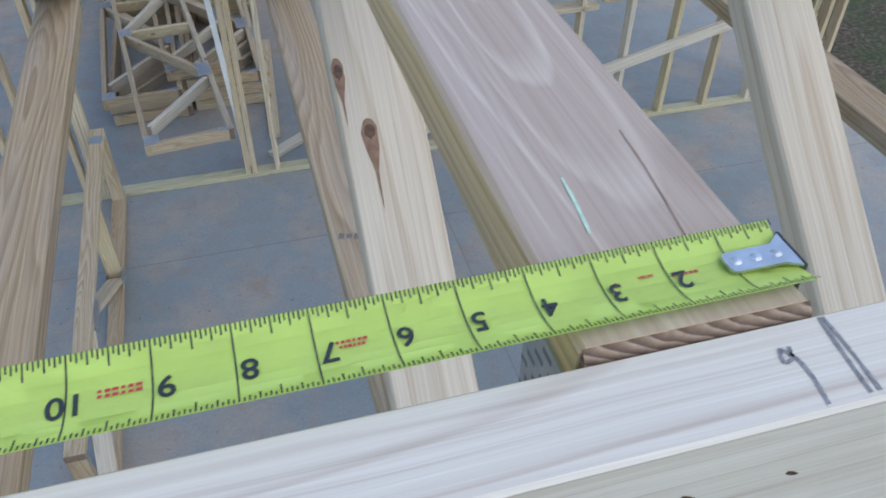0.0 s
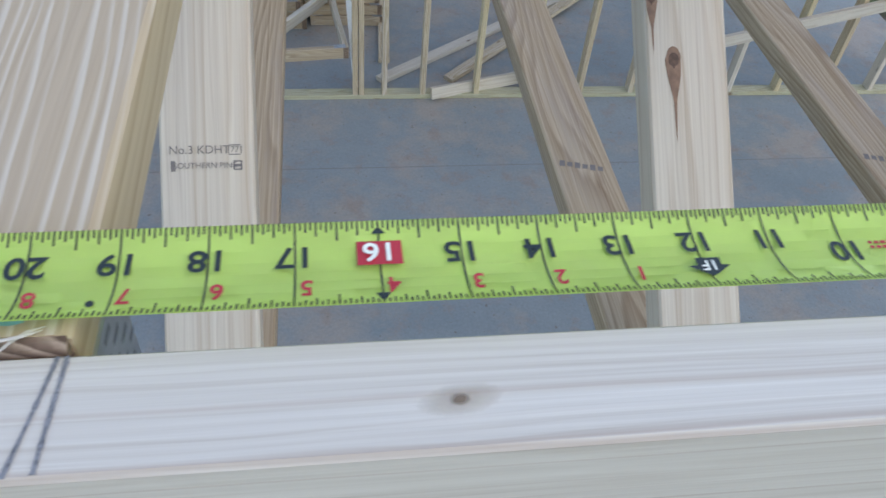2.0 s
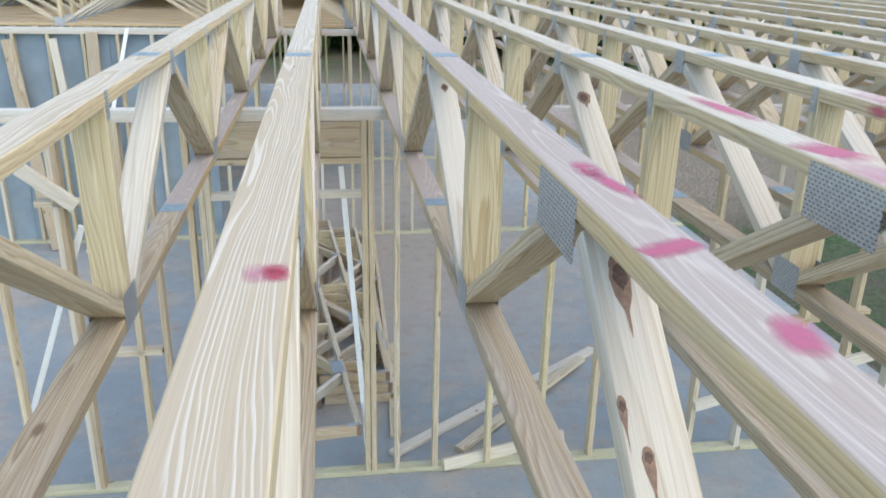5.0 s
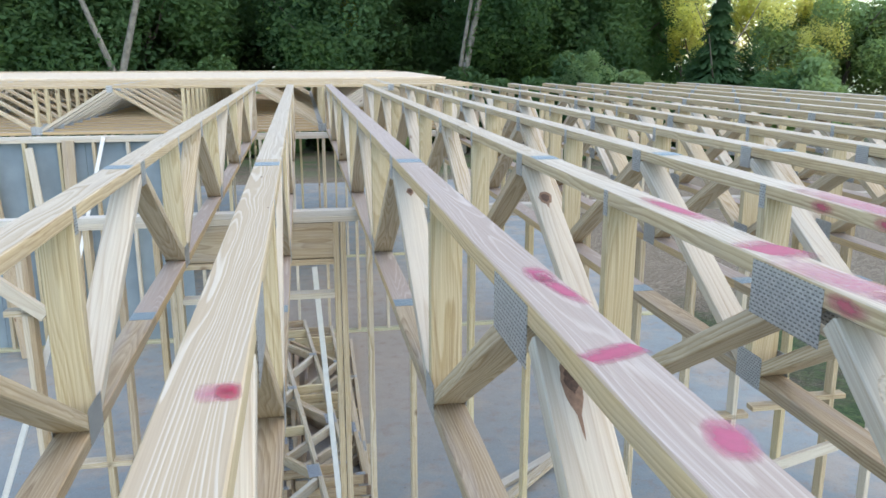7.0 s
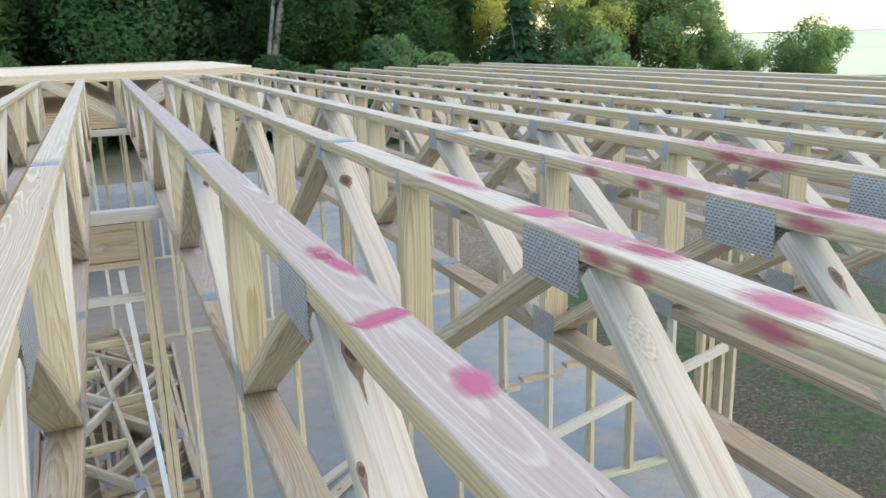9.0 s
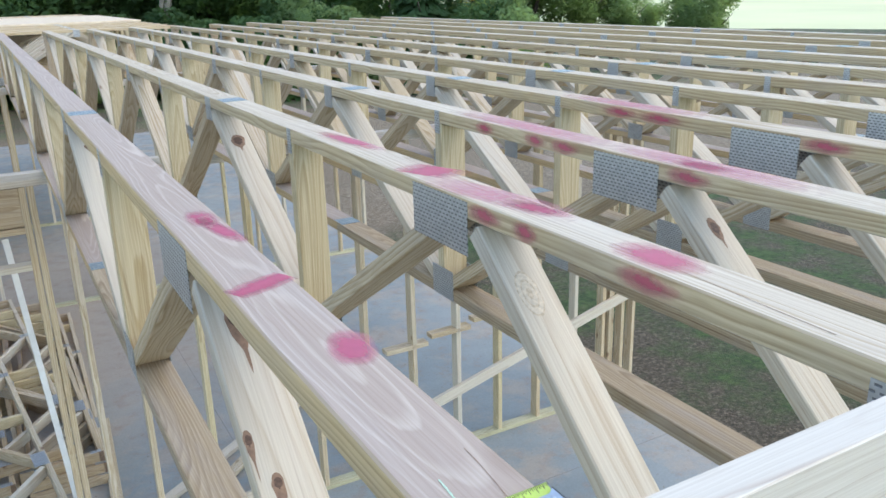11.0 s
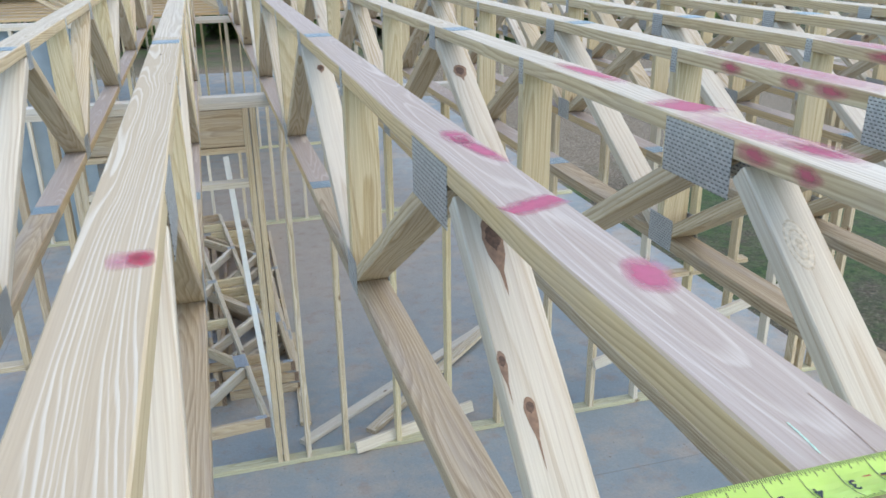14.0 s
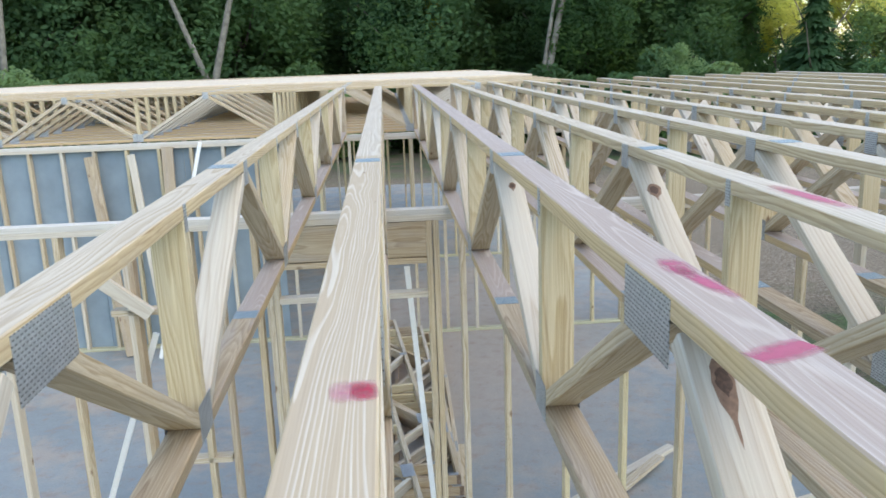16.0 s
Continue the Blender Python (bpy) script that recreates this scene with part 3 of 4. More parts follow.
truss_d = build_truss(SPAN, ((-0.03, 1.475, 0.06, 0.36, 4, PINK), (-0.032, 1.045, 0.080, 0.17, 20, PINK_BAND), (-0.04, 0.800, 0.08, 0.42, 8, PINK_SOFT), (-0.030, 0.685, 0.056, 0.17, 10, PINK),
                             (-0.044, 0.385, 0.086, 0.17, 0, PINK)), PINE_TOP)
side_mark(truss_d, 0.36, 0.14, PINK_EDGE)
side_mark(truss_d, 0.755, 0.12, PINK_EDGE)
side_mark(truss_d, 0.635, 0.08, PINK_EDGE)
truss_d.location = (PITCH, 0, 0)
truss_e = build_truss(SPAN, ((-0.0445, 1.33, 0.086, 0.80, 0, PINK_SOFT), (-0.0445, 0.74, 0.086, 0.60, 0, PINK_SOFT), (-0.05, 0.73, 0.07, 0.16, 0, PINK)), PINE_TOP)
for yy, ll in ((1.49, 0.11), (1.25, 0.11), (1.13, 0.13), (0.73, 0.14)):
    side_mark(truss_e, yy, ll, PINK_EDGE)
truss_e.location = (2 * PITCH, 0.03, 0)
truss_f = build_truss(SPAN, ((-0.0445, 1.45, 0.086, 0.7, 0, PINK_SOFT),), PINE_TOP)
for yy, ll in ((1.45, 0.18), (1.28, 0.20), (0.74, 0.16)):
    side_mark(truss_f, yy, ll, PINK_EDGE)
truss_f.location = (3 * PITCH, 0.06, 0)
for k in range(4, RIGHT_N + 1):
    copy_thing(truss_plain, pose(k * PITCH, 0, 0))
# trusses of the decked bay run the other way
cross = build_truss(10.95, (), PINE, False)
cross["label"] = "pine floor truss under the plywood deck"
cross.matrix_local = pose(-9.0, SPAN + 0.13, 0, 0, 0, -90)
for j in range(1, 22):
    copy_thing(cross, pose(-9.0, SPAN + 0.13 + PITCH * j, 0, 0, 0, -90))


# ---- ribbon board ----
def ribbon():
    e = empty("ribbon_board", 0, 0, 0, "bright new pine ribbon board with pencil layout marks", "ribbon board")
    bm = bmesh.new()
    x0, x1, hh = -0.532, 5.0, 0.0889
    yz = [(-0.0381 + 0.0015, 0.0), (-0.0381, -0.0015), (-0.0381, -hh), (-0.0002, -hh), (-0.0002, -0.0012), (-0.0014, 0.0)]
    ring0 = [bm.verts.new((x0 + 0.004, y, z)) for y, z in yz]
    ring1 = [bm.verts.new((x1, y, z)) for y, z in yz]
    for i in range(6):
        bm.faces.new((ring0[i], ring0[(i + 1) % 6], ring1[(i + 1) % 6], ring1[i]))
    bm.faces.new(ring0[::-1]); bm.faces.new(ring1)
    bmesh.ops.recalc_face_normals(bm, faces=bm.faces)
    part("board", bm, RIB, e)
    # splinters of the torn end
    r = random.Random(3)
    spike = bpy.data.meshes.new("splinter")
    spike.from_pydata([(0, -0.5, -0.35), (0, 0.5, -0.35), (0, 0, 0.5), (-1, 0.1, 0)], [], [(0, 1, 2), (1, 0, 3), (2, 1, 3), (0, 2, 3)])
    spike.materials.append(RIB)
    for i in range(150):
        y = -0.0376 + 0.0372 * r.random()
        z = -0.0007 - (0.0 if r.random() < 0.45 else 0.07 * r.random())
        w = 0.0008 + 0.0018 * r.random()
        ln = 0.0015 + 0.0075 * r.random() ** 2.2
        put("splinter", spike, pose(x0 + 0.0045, y, z, r.uniform(-30, 30), r.uniform(-14, 10), r.uniform(-22, 22)) @ Matrix.Diagonal((ln, w, 0.0009, 1)), e)
    for pts in (((-0.5235, -0.003, 0.004), (-0.512, -0.001, 0.0075), (-0.504, 0.002, 0.0060), (-0.500, 0.0055, 0.0040)), ((-0.511, -0.002, 0.003), (-0.507, 0.001, 0.0050), (-0.503, 0.004, 0.0055), (-0.4995, 0.0068, 0.0040)),
                ((-0.541, 0.0005, 0.004), (-0.533, -0.002, 0.0045), (-0.526, -0.004, 0.0035)), ((-0.536, -0.008, 0.0015), (-0.530, -0.011, 0.004), (-0.523, -0.013, 0.0035))):
        bm = bmesh.new()
        tube(bm, [Vector(q) for q in pts], [0.0003, 0.0007, 0.0006, 0.0002][:len(pts)], 5)
        part("splinter", bm, RIB, e, "pale curled wood splinter")
    return e


RIB = wood("fresh white pine", (0.635, 0.605, 0.545), (0.46, 0.38, 0.32), 105, 0.04, 0.0, 0.06, None, 0.34, 0.05, None, (0.45, 0.95))
rib = ribbon()
rib.location.z = -0.0035


def stroke(name, pts, width, material, parent, label="", z=0.0004):
    """A hand-drawn line as a flat ribbon through pts."""
    bm = bmesh.new()
    left, right = [], []
    r = random.Random(len(pts) * 31 + int(abs(pts[0][0]) * 1e4))
    for i, p in enumerate(pts):
        a, b = Vector(pts[max(0, i - 1)]), Vector(pts[min(len(pts) - 1, i + 1)])
        d = (b - a).normalized()
        nrm = Vector((-d.y, d.x))
        w = width * (0.4 + 0.25 * r.random())
        left.append(bm.verts.new((p[0] + nrm.x * w, p[1] + nrm.y * w, z)))
        right.append(bm.verts.new((p[0] - nrm.x * w, p[1] - nrm.y * w, z)))
    for i in range(len(pts) - 1):
        bm.faces.new((left[i], left[i + 1], right[i + 1], right[i]))
    bmesh.ops.recalc_face_normals(bm, faces=bm.faces)
    ob = part(name, bm, material, parent, label)
    return ob


def curve(pts, n=10):
    """Points of a smooth curve through pts."""
    out = []
    for i in range(len(pts) - 1):
        p = [Vector(pts[max(0, min(len(pts) - 1, i + k))]) for k in (-1, 0, 1, 2)]
        for j in range(n):
            u = j / n
            out.append(0.5 * ((2 * p[1]) + (p[2] - p[0]) * u + (2 * p[0] - 5 * p[1] + 4 * p[2] - p[3]) * u * u + (3 * p[1] - p[0] - 3 * p[2] + p[3]) * u ** 3))
    out.append(Vector(pts[-1]))
    return [(v.x, v.y) for v in out]


for pts in (((-0.0055, -0.002), (-0.0075, -0.020), (-0.0090, -0.035)), ((-0.0040, -0.002), (-0.0042, -0.018), (-0.0055, -0.0350)),
            ((-0.0275, -0.0120), (-0.0290, -0.0165), (-0.0255, -0.0160), (-0.0235, -0.0110)), ((-0.0275, -0.0110), (-0.0240, -0.0160), (-0.0235, -0.025), (-0.0250, -0.0355)),
            ((-0.4955, -0.001), (-0.4982, -0.018), (-0.5015, -0.0370)), ((-0.4930, -0.001), (-0.4938, -0.018), (-0.4945, -0.0365)),
            ((-0.5215, -0.0320), (-0.5165, -0.0262), (-0.5110, -0.0255), (-0.5060, -0.0300), (-0.5030, -0.0368))):
    stroke("pencil_mark", curve(pts), 0.0013, PENCIL, rib, "grey pencil layout mark")


# ---- tape measure ----
def tape():
    e = empty("tape_measure", 0, 0.0240, 0.0022, "lime-green steel tape blade hooked over the truss", "tape measure")
    e.rotation_euler.z = 0.0055
    half, L = 0.0168, 0.99
    bm = bmesh.new()
    n = 8
    rows = []
    for xx in [-0.002 - L * k / 60 for k in range(61)]:
        sag = 0.0
        rows.append([bm.verts.new((xx, half * (2 * i / n - 1), 0.0040 * (2 * i / n - 1) ** 2 + sag)) for i in range(n + 1)])
    for a, b in zip(rows, rows[1:]):
        for i in range(n):
            bm.faces.new((a[i], a[i + 1], b[i + 1], b[i]))
    bmesh.ops.solidify(bm, geom=bm.faces[:], thickness=0.0002)
    bmesh.ops.recalc_face_normals(bm, faces=bm.faces)
    blade = part("blade", bm, TAPE, e)

    def lift(y):
        return 0.0040 * (y / half) ** 2 + 0.00045

    # graduation ticks in sixteenths, joined into one part
    bm = bmesh.new()
    for s in range(1, int(L / 0.0254 * 16)):
        xx = -s * 0.0254 / 16
        if s % 16 == 0:
            segs = ((-half + 0.0002, half - 0.0002),)
        else:
            ln = 0.0062 if s % 8 == 0 else 0.0046 if s % 4 == 0 else 0.0034 if s % 2 == 0 else 0.0026
            segs = ((half - ln, half - 0.0002), (-half + 0.0002, -half + ln * 0.9))
        w = 0.00028
        for y0, y1 in segs:
            m = 6 if s % 16 == 0 else 2
            for q in range(m):
                ya, yb = y0 + (y1 - y0) * q / m, y0 + (y1 - y0) * (q + 1) / m
                bm.faces.new([bm.verts.new(v) for v in ((xx - w, ya, lift(ya)), (xx + w, ya, lift(ya)), (xx + w, yb, lift(yb)), (xx - w, yb, lift(yb)))])
    ticks = part("scale_print", bm, INK, e)
    tagged(ticks, kind="stuff")

    def digits(text, x, y, size, material, dz=0.0):
        cu = bpy.data.curves.new("digits", "FONT")
        cu.body, cu.size, cu.align_x, cu.align_y = text, size, "CENTER", "CENTER"
        cu.offset = size * 0.018
        tmp = bpy.data.objects.new("digits", cu)
        scene.collection.objects.link(tmp)
        dg = bpy.context.evaluated_depsgraph_get()
        me = bpy.data.meshes.new_from_object(tmp.evaluated_get(dg))
        bpy.data.objects.remove(tmp)
        me.materials.clear()
        me.materials.append(material)
        ob = new("numeral", me)
        ob.parent = e
        ob.matrix_local = pose(x, y, lift(abs(y) + size * 0.3) + 0.0001 + dz, 0, 0, 180)

    def bar(x, y, w, h, material, name="printed_bar"):
        bm = bmesh.new()
        z = lift(abs(y) + h / 2) + (0.00005 if material is not WHITE_INK else 0.0001)
        bm.faces.new([bm.verts.new(v) for v in ((x - w / 2, y - h / 2, z), (x + w / 2, y - h / 2, z), (x + w / 2, y + h / 2, z), (x - w / 2, y + h / 2, z))])
        part(name, bm, material, e)

    for i in range(1, int(L / 0.0254)):
        x = -i * 0.0254
        if i == 16 or i == 32:
            bar(x, 0.0050, 0.0138, 0.0098, RED_INK, "red_box")
            digits(str(i), x, 0.0050, 0.0106, WHITE_INK, 0.0012)
        elif i >= 2:
            digits(str(i), x + (0.0042 if i < 10 else 0.0), 0.0050 if i > 10 else -0.001, 0.0118, INK)
        if i > 12 and i % 12:
            digits(str(i % 12), x + 0.0034, -0.0078, 0.0080, RED_INK)
        if i == 12 or i == 24:
            bm = bmesh.new()
            zz = lift(0.012) + 0.0001
            bm.faces.new([bm.verts.new((x + a, b, zz)) for a, b in ((-0.0035, -0.0035), (0.0045, -0.0035), (0.0045, -0.0065), (0.0072, -0.0068), (0.0005, -0.0112), (-0.0065, -0.0068), (-0.0035, -0.0065))])
            part("foot_arrow", bm, INK, e)
            digits("1F" if i == 12 else "2F", x + 0.0005, -0.0066, 0.0058, WHITE_INK, 0.0012)
    for s in (1, -1):
        bm = bmesh.new()
        bm.faces.new([bm.verts.new((-0.4064 + a, s * c, lift(0.013) + 0.0002)) for a, c in ((-0.0022, 0.0120), (0.0022, 0.0120), (0, 0.0156))])
        part("stud_arrow", bm, INK, e)
    for x, y, m in ((-0.0712, 0.0020, RED_INK), (-0.4877, -0.0108, INK)):
        bm = bmesh.new()
        bm.faces.new([bm.verts.new((x + 0.0012 * math.cos(q), y + 0.0012 * math.sin(q), lift(abs(y) + 0.001) + 0.0002)) for q in [k * math.pi / 5 for k in range(10)]])
        part("round_mark", bm, m, e)
    # small print as bars
    for x, y, w in ((-0.0445, 0.0015, 0.011), (-0.166, 0.002, 0.011), (-0.166, 0.0, 0.009), (-0.2385, 0.002, 0.014), (-0.2385, 0.0, 0.014), (-0.059, 0.0035, 0.006)):
        for q in range(6):
            bar(x + w * ((q + 0.5) / 6 - 0.5), y, w * (0.09 + 0.05 * ((q * 7) % 3) / 2), 0.0012, RED_INK)
    # end hook: a bent steel strap, three rivets, claw
    bm = bmesh.new()
    out = [(-0.0010, -0.0085), (-0.0010, 0.0105), (-0.0075, 0.0052), (-0.0275, 0.0050), (-0.0290, 0.0030), (-0.0290, -0.0030), (-0.0275, -0.0050), (-0.0075, -0.0052)]
    top = [bm.verts.new((a, b, 0.0031)) for a, b in out]
    bot = [bm.verts.new((a, b, 0.0019)) for a, b in out]
    bm.faces.new(top[::-1]); bm.faces.new(bot)
    for i in range(8):
        bm.faces.new((top[i], top[(i + 1) % 8], bot[(i + 1) % 8], bot[i]))
    bmesh.ops.recalc_face_normals(bm, faces=bm.faces)
    hook = part("hook", bm, STEEL, e, "bright riveted steel end hook")
    bm = bmesh.new()
    slab_box(bm, -0.0018, -0.0006, -0.0085, 0.0105, -0.016, 0.0031)
    part("claw", bm, STEEL_DARK, hook)
    for x in (-0.0250, -0.0168, -0.0083):
        bm = bmesh.new()
        bmesh.ops.create_uvsphere(bm, u_segments=10, v_segments=6, radius=0.0022, matrix=Matrix.Translation((x, 0, 0.0031)) @ Matrix.Diagonal((1, 1, 0.4, 1)))
        part("rivet", bm, STEEL, hook)
    return e


tape()


# crayon strokes on the truss ends
def mark_thing(parent, pts, width, m, label):
    stroke("crayon_mark", curve(pts), width, m, parent, label)


mark_thing(truss_west, ((-0.066, 0.012), (-0.060, 0.003), (-0.047, 0.0035), (-0.030, 0.0075), (-0.013, 0.010)), 0.003, CHALK_BLUE, "blue crayon line")
mark_thing(truss_west, ((-0.062, 0.045), (-0.0605, 0.062), (-0.059, 0.078)), 0.0013, CHALK_BLUE, "blue crayon line")
mark_thing(truss_first, ((-0.062, 0.057), (-0.060, 0.075), (-0.059, 0.093)), 0.0014, CHALK_GREEN, "green crayon line")


# ---- walls below ----
def stud_wall(name, label, x0, x1, y, ztop, gaps=(), spacing=0.4064, skip=()):
    """A framed wall along x: sole plate, doubled top plate, studs; its near face at y."""
    e = empty(name, 0, 0, 0, label, "stud wall", kind="structure")
    yc = y + CW / 2
    board("sole_plate", (x0, yc, FLOOR + CT / 2), (x1, yc, FLOOR + CT / 2), CW, CT, (0, 1, 0), SOLE, e)
    board("top_plate", (x0, yc, ztop - CT / 2), (x1, yc, ztop - CT / 2), CW, CT, (0, 1, 0), RIB, e)
    board("top_plate", (x0, yc, ztop - 1.5 * CT), (x1, yc, ztop - 1.5 * CT), CW + 0.002, CT, (0, 1, 0), PINE_PALE, e)
    zb, zt = FLOOR + CT, ztop - 2 * CT
    n = int((x1 - x0) / spacing)
    for i in range(n + 1):
        x = x0 + CT / 2 + i * spacing
        if any(a < x < b for a, b in gaps):
            continue
        board("stud", (x, yc, zb), (x, yc, zt), CW, CT, (0, 1, 0), rng.choice((PINE, PINE_STRAW, PINE_PALE)), e)
    return e


SOLE = wood("treated pine", (0.56, 0.56, 0.40), (0.42, 0.40, 0.26), 50, 0.1)
ZP = -DEPTH
wall_mid = stud_wall("wall_middle", "bare pine stud wall under the trusses", -6.65, 4.68, MID_Y, ZP, gaps=((-1.30, -0.12),))
yc = MID_Y + CW / 2
for x in (-1.27, -1.23, -0.225, -0.18, -0.01):
    board("jack_stud", (x, yc, FLOOR + CT), (x, yc, ZP - 2 * CT), CW, CT, (0, 1, 0), PINE, wall_mid)
board("header", (-1.21, yc - 0.02, ZP - 2 * CT - 0.12), (-0.245, yc - 0.02, ZP - 2 * CT - 0.12), 0.235, CT, (0, 0, 1), PINE_TAN, wall_mid)
board("header", (-1.21, yc + 0.022, ZP - 2 * CT - 0.12), (-0.245, yc + 0.022, ZP - 2 * CT - 0.12), 0.235, CT, (0, 0, 1), PINE, wall_mid)
board("cripple_plate", (-1.21, yc, ZP - 0.34), (-0.245, yc, ZP - 0.34), CW, CT, (0, 1, 0), PINE, wall_mid)
board("cross_rail", (-1.21, yc, -1.18), (-0.245, yc, -1.18), CW, CT, (0, 1, 0), PINE_PALE, wall_mid)
for x in (4.26, 4.36, 4.49, 4.62):
    board("corner_stud", (x, yc, FLOOR + CT), (x, yc, ZP - 2 * CT), CW, CT, (0, 1, 0), PINE, wall_mid)
for x, z in ((-1.80, -2.27), (-2.10, -1.2), (2.25, -2.35), (2.65, -2.3), (3.05, -2.25), (3.46, -2.2)):
    board("blocking", (x - 0.184, yc, z), (x + 0.184, yc, z), CW, CT, (0, 1, 0), PINE, wall_mid)
for x in (-2.13, -1.585):
    board("jack_stud", (x, yc, FLOOR + CT), (x, yc, ZP - 2 * CT), CW, CT, (0, 1, 0), PINE_TAN, wall_mid)
for xa, za, xb, zb in ((-2.47, -0.84, -2.03, -1.21), (2.3, -2.93, 4.5, -2.36)):
    board("brace", (xa, MID_Y - 0.0205, za), (xb, MID_Y - 0.0205, zb), CW, CT, (0, 0, 1), PINE_PALE, wall_mid)

wall_far = stud_wall("wall_far", "bare pine stud wall with blue-grey sheathing behind", -9.1, 4.68, FAR_Y, ZP)
for k in range(6):
    xa = -9.1 + 1.2 * k
    bm = bmesh.new()
    slab_box(bm, xa, xa + 1.195, FAR_Y + CW + 0.001, FAR_Y + CW + 0.012, FLOOR, ZP - 0.01)
    part("sheathing_panel", bm, SHEATH, wall_far)

for y in (14.6, 19.4):
    stud_wall("wall_back", "bare pine stud wall under the decked bay", -9.0, 1.9, y, ZP)
wall_near = stud_wall("wall_near", "bare pine stud wall below the truss ends", -6.65, 4.68, 0.03, ZP)

# ---- deck ----
deck = empty("deck", 0, 0, 0, "plywood subfloor deck laid on the far trusses", "plywood deck", kind="structure")
y = SPAN + 2.60
row = 0
while y < 17.0:
    x = -9.1 - (1.22 if row % 2 else 0)
    while x < DECK_X - 0.05:
        xa, xb = max(x, -9.1), min(x + 2.44, DECK_X)
        key = ("panel", round(xb - xa, 2))
        if key not in MESHES:
            bm = bmesh.new()
            slab_box(bm, 0, xb - xa - 0.004, 0, 1.216, 0, 0.018)
            me = bpy.data.meshes.new("deck_panel")
            bm.to_mesh(me)
            bm.free()
            me.materials.append(OSB)
            MESHES[key] = me
        put("deck_panel", MESHES[key], pose(xa, y, 0.002), deck)
        x += 2.44
    y += 1.22
    row += 1


# ---- trees ----
def leaf_cloud(r, n, rx, ry, rz, size, lumps):
    """Verts and faces of many small leaf clusters in an uneven crown made of lumps."""
    vs, fs = [], []
    cs = []
    for i in range(lumps):
        while True:
            p = Vector((r.uniform(-1, 1), r.uniform(-1, 1), r.uniform(-1, 1)))
            if p.length < 1:
                break
        cs.append((Vector((p.x * rx * 0.75, p.y * ry * 0.75, p.z * rz * 0.8)), r.uniform(0.22, 0.42)))
    for i in range(n):
        c, q = cs[r.randrange(lumps)]
        d = Vector((r.gauss(0, 1), r.gauss(0, 1), r.gauss(0, 1))).normalized() * (r.random() ** 0.4)
        p = c + Vector((d.x * rx * q, d.y * ry * q, d.z * rz * q * 0.8))
        a = Vector((r.gauss(0, 1), r.gauss(0, 1), r.gauss(0, 0.6))).normalized()
        b = a.cross(Vector((r.gauss(0, 1), r.gauss(0, 1), r.gauss(0, 1)))).normalized()
        s = size * r.uniform(0.5, 1.3)
        k = len(vs)
        vs += [p - a * s, p + b * s * 0.45, p + a * s, p - b * s * 0.45]
        fs.append((k, k + 1, k + 2, k + 3))
    return vs, fs


def crown_mesh(seed, n, rx, ry, rz, size, lumps, material):
    r = random.Random(seed)
    vs, fs = leaf_cloud(r, n, rx, ry, rz, size, lumps)
    me = bpy.data.meshes.new("crown")
    me.from_pydata(vs, [], fs)
    me.update()
    me.materials.append(material)
    return me


def trunk_mesh(seed, height, rad):
    r = random.Random(seed)
    bm = bmesh.new()
    pts = [(0.25 * r.uniform(-1, 1) * i, 0.25 * r.uniform(-1, 1) * i, height * i / 5) for i in range(6)]
    tube(bm, pts, [rad * (1 - 0.15 * i) for i in range(6)])
    for i in range(5):
        b = pts[2 + i % 3]
        a = r.uniform(0, 6.28)
        ln = r.uniform(1.5, 3)
        tube(bm, [b, (b[0] + math.cos(a) * ln * 0.5, b[1] + math.sin(a) * ln * 0.5, b[2] + ln * 0.5), (b[0] + math.cos(a) * ln, b[1] + math.sin(a) * ln, b[2] + ln * 1.2)], [rad * 0.4, rad * 0.28, rad * 0.1], 5)
    me = bpy.data.meshes.new("trunk")
    bm.to_mesh(me)
    bm.free()
    me.materials.append(BARK)
    return me


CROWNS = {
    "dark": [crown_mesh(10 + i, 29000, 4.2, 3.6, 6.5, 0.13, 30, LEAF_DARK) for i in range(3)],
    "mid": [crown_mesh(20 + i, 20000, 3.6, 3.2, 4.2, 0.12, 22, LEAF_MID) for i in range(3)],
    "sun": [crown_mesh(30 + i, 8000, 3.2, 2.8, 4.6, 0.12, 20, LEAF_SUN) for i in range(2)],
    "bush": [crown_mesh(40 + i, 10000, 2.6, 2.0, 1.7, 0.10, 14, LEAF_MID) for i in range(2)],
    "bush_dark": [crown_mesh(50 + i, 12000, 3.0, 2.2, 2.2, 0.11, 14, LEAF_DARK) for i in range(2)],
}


def conifer_mesh(seed, n, height, rad, size, material):
    """Drooping whorls of needles round a spire."""
    r = random.Random(seed)
    vs, fs = [], []
    for i in range(n):
        h = r.random() ** 1.5
        tier = (h * 14) % 1.0
        q = rad * (1 - h) * (0.45 + 0.55 * (1 - tier)) * r.random() ** 0.35
        a = r.uniform(0, 6.283)
        p = Vector((q * math.cos(a), q * math.sin(a), height * h - 0.25 * q))
        d = Vector((math.cos(a), math.sin(a), -0.5)).normalized()
        s = d.cross(Vector((0, 0, 1))).normalized()
        ln = size * r.uniform(0.6, 1.3)
        k = len(vs)
        vs += [p - d * ln, p + s * ln * 0.3, p + d * ln, p - s * ln * 0.3]
        fs.append((k, k + 1, k + 2, k + 3))
    me = bpy.data.meshes.new("crown")
    me.from_pydata(vs, [], fs)
    me.update()
    me.materials.append(material)
    return me


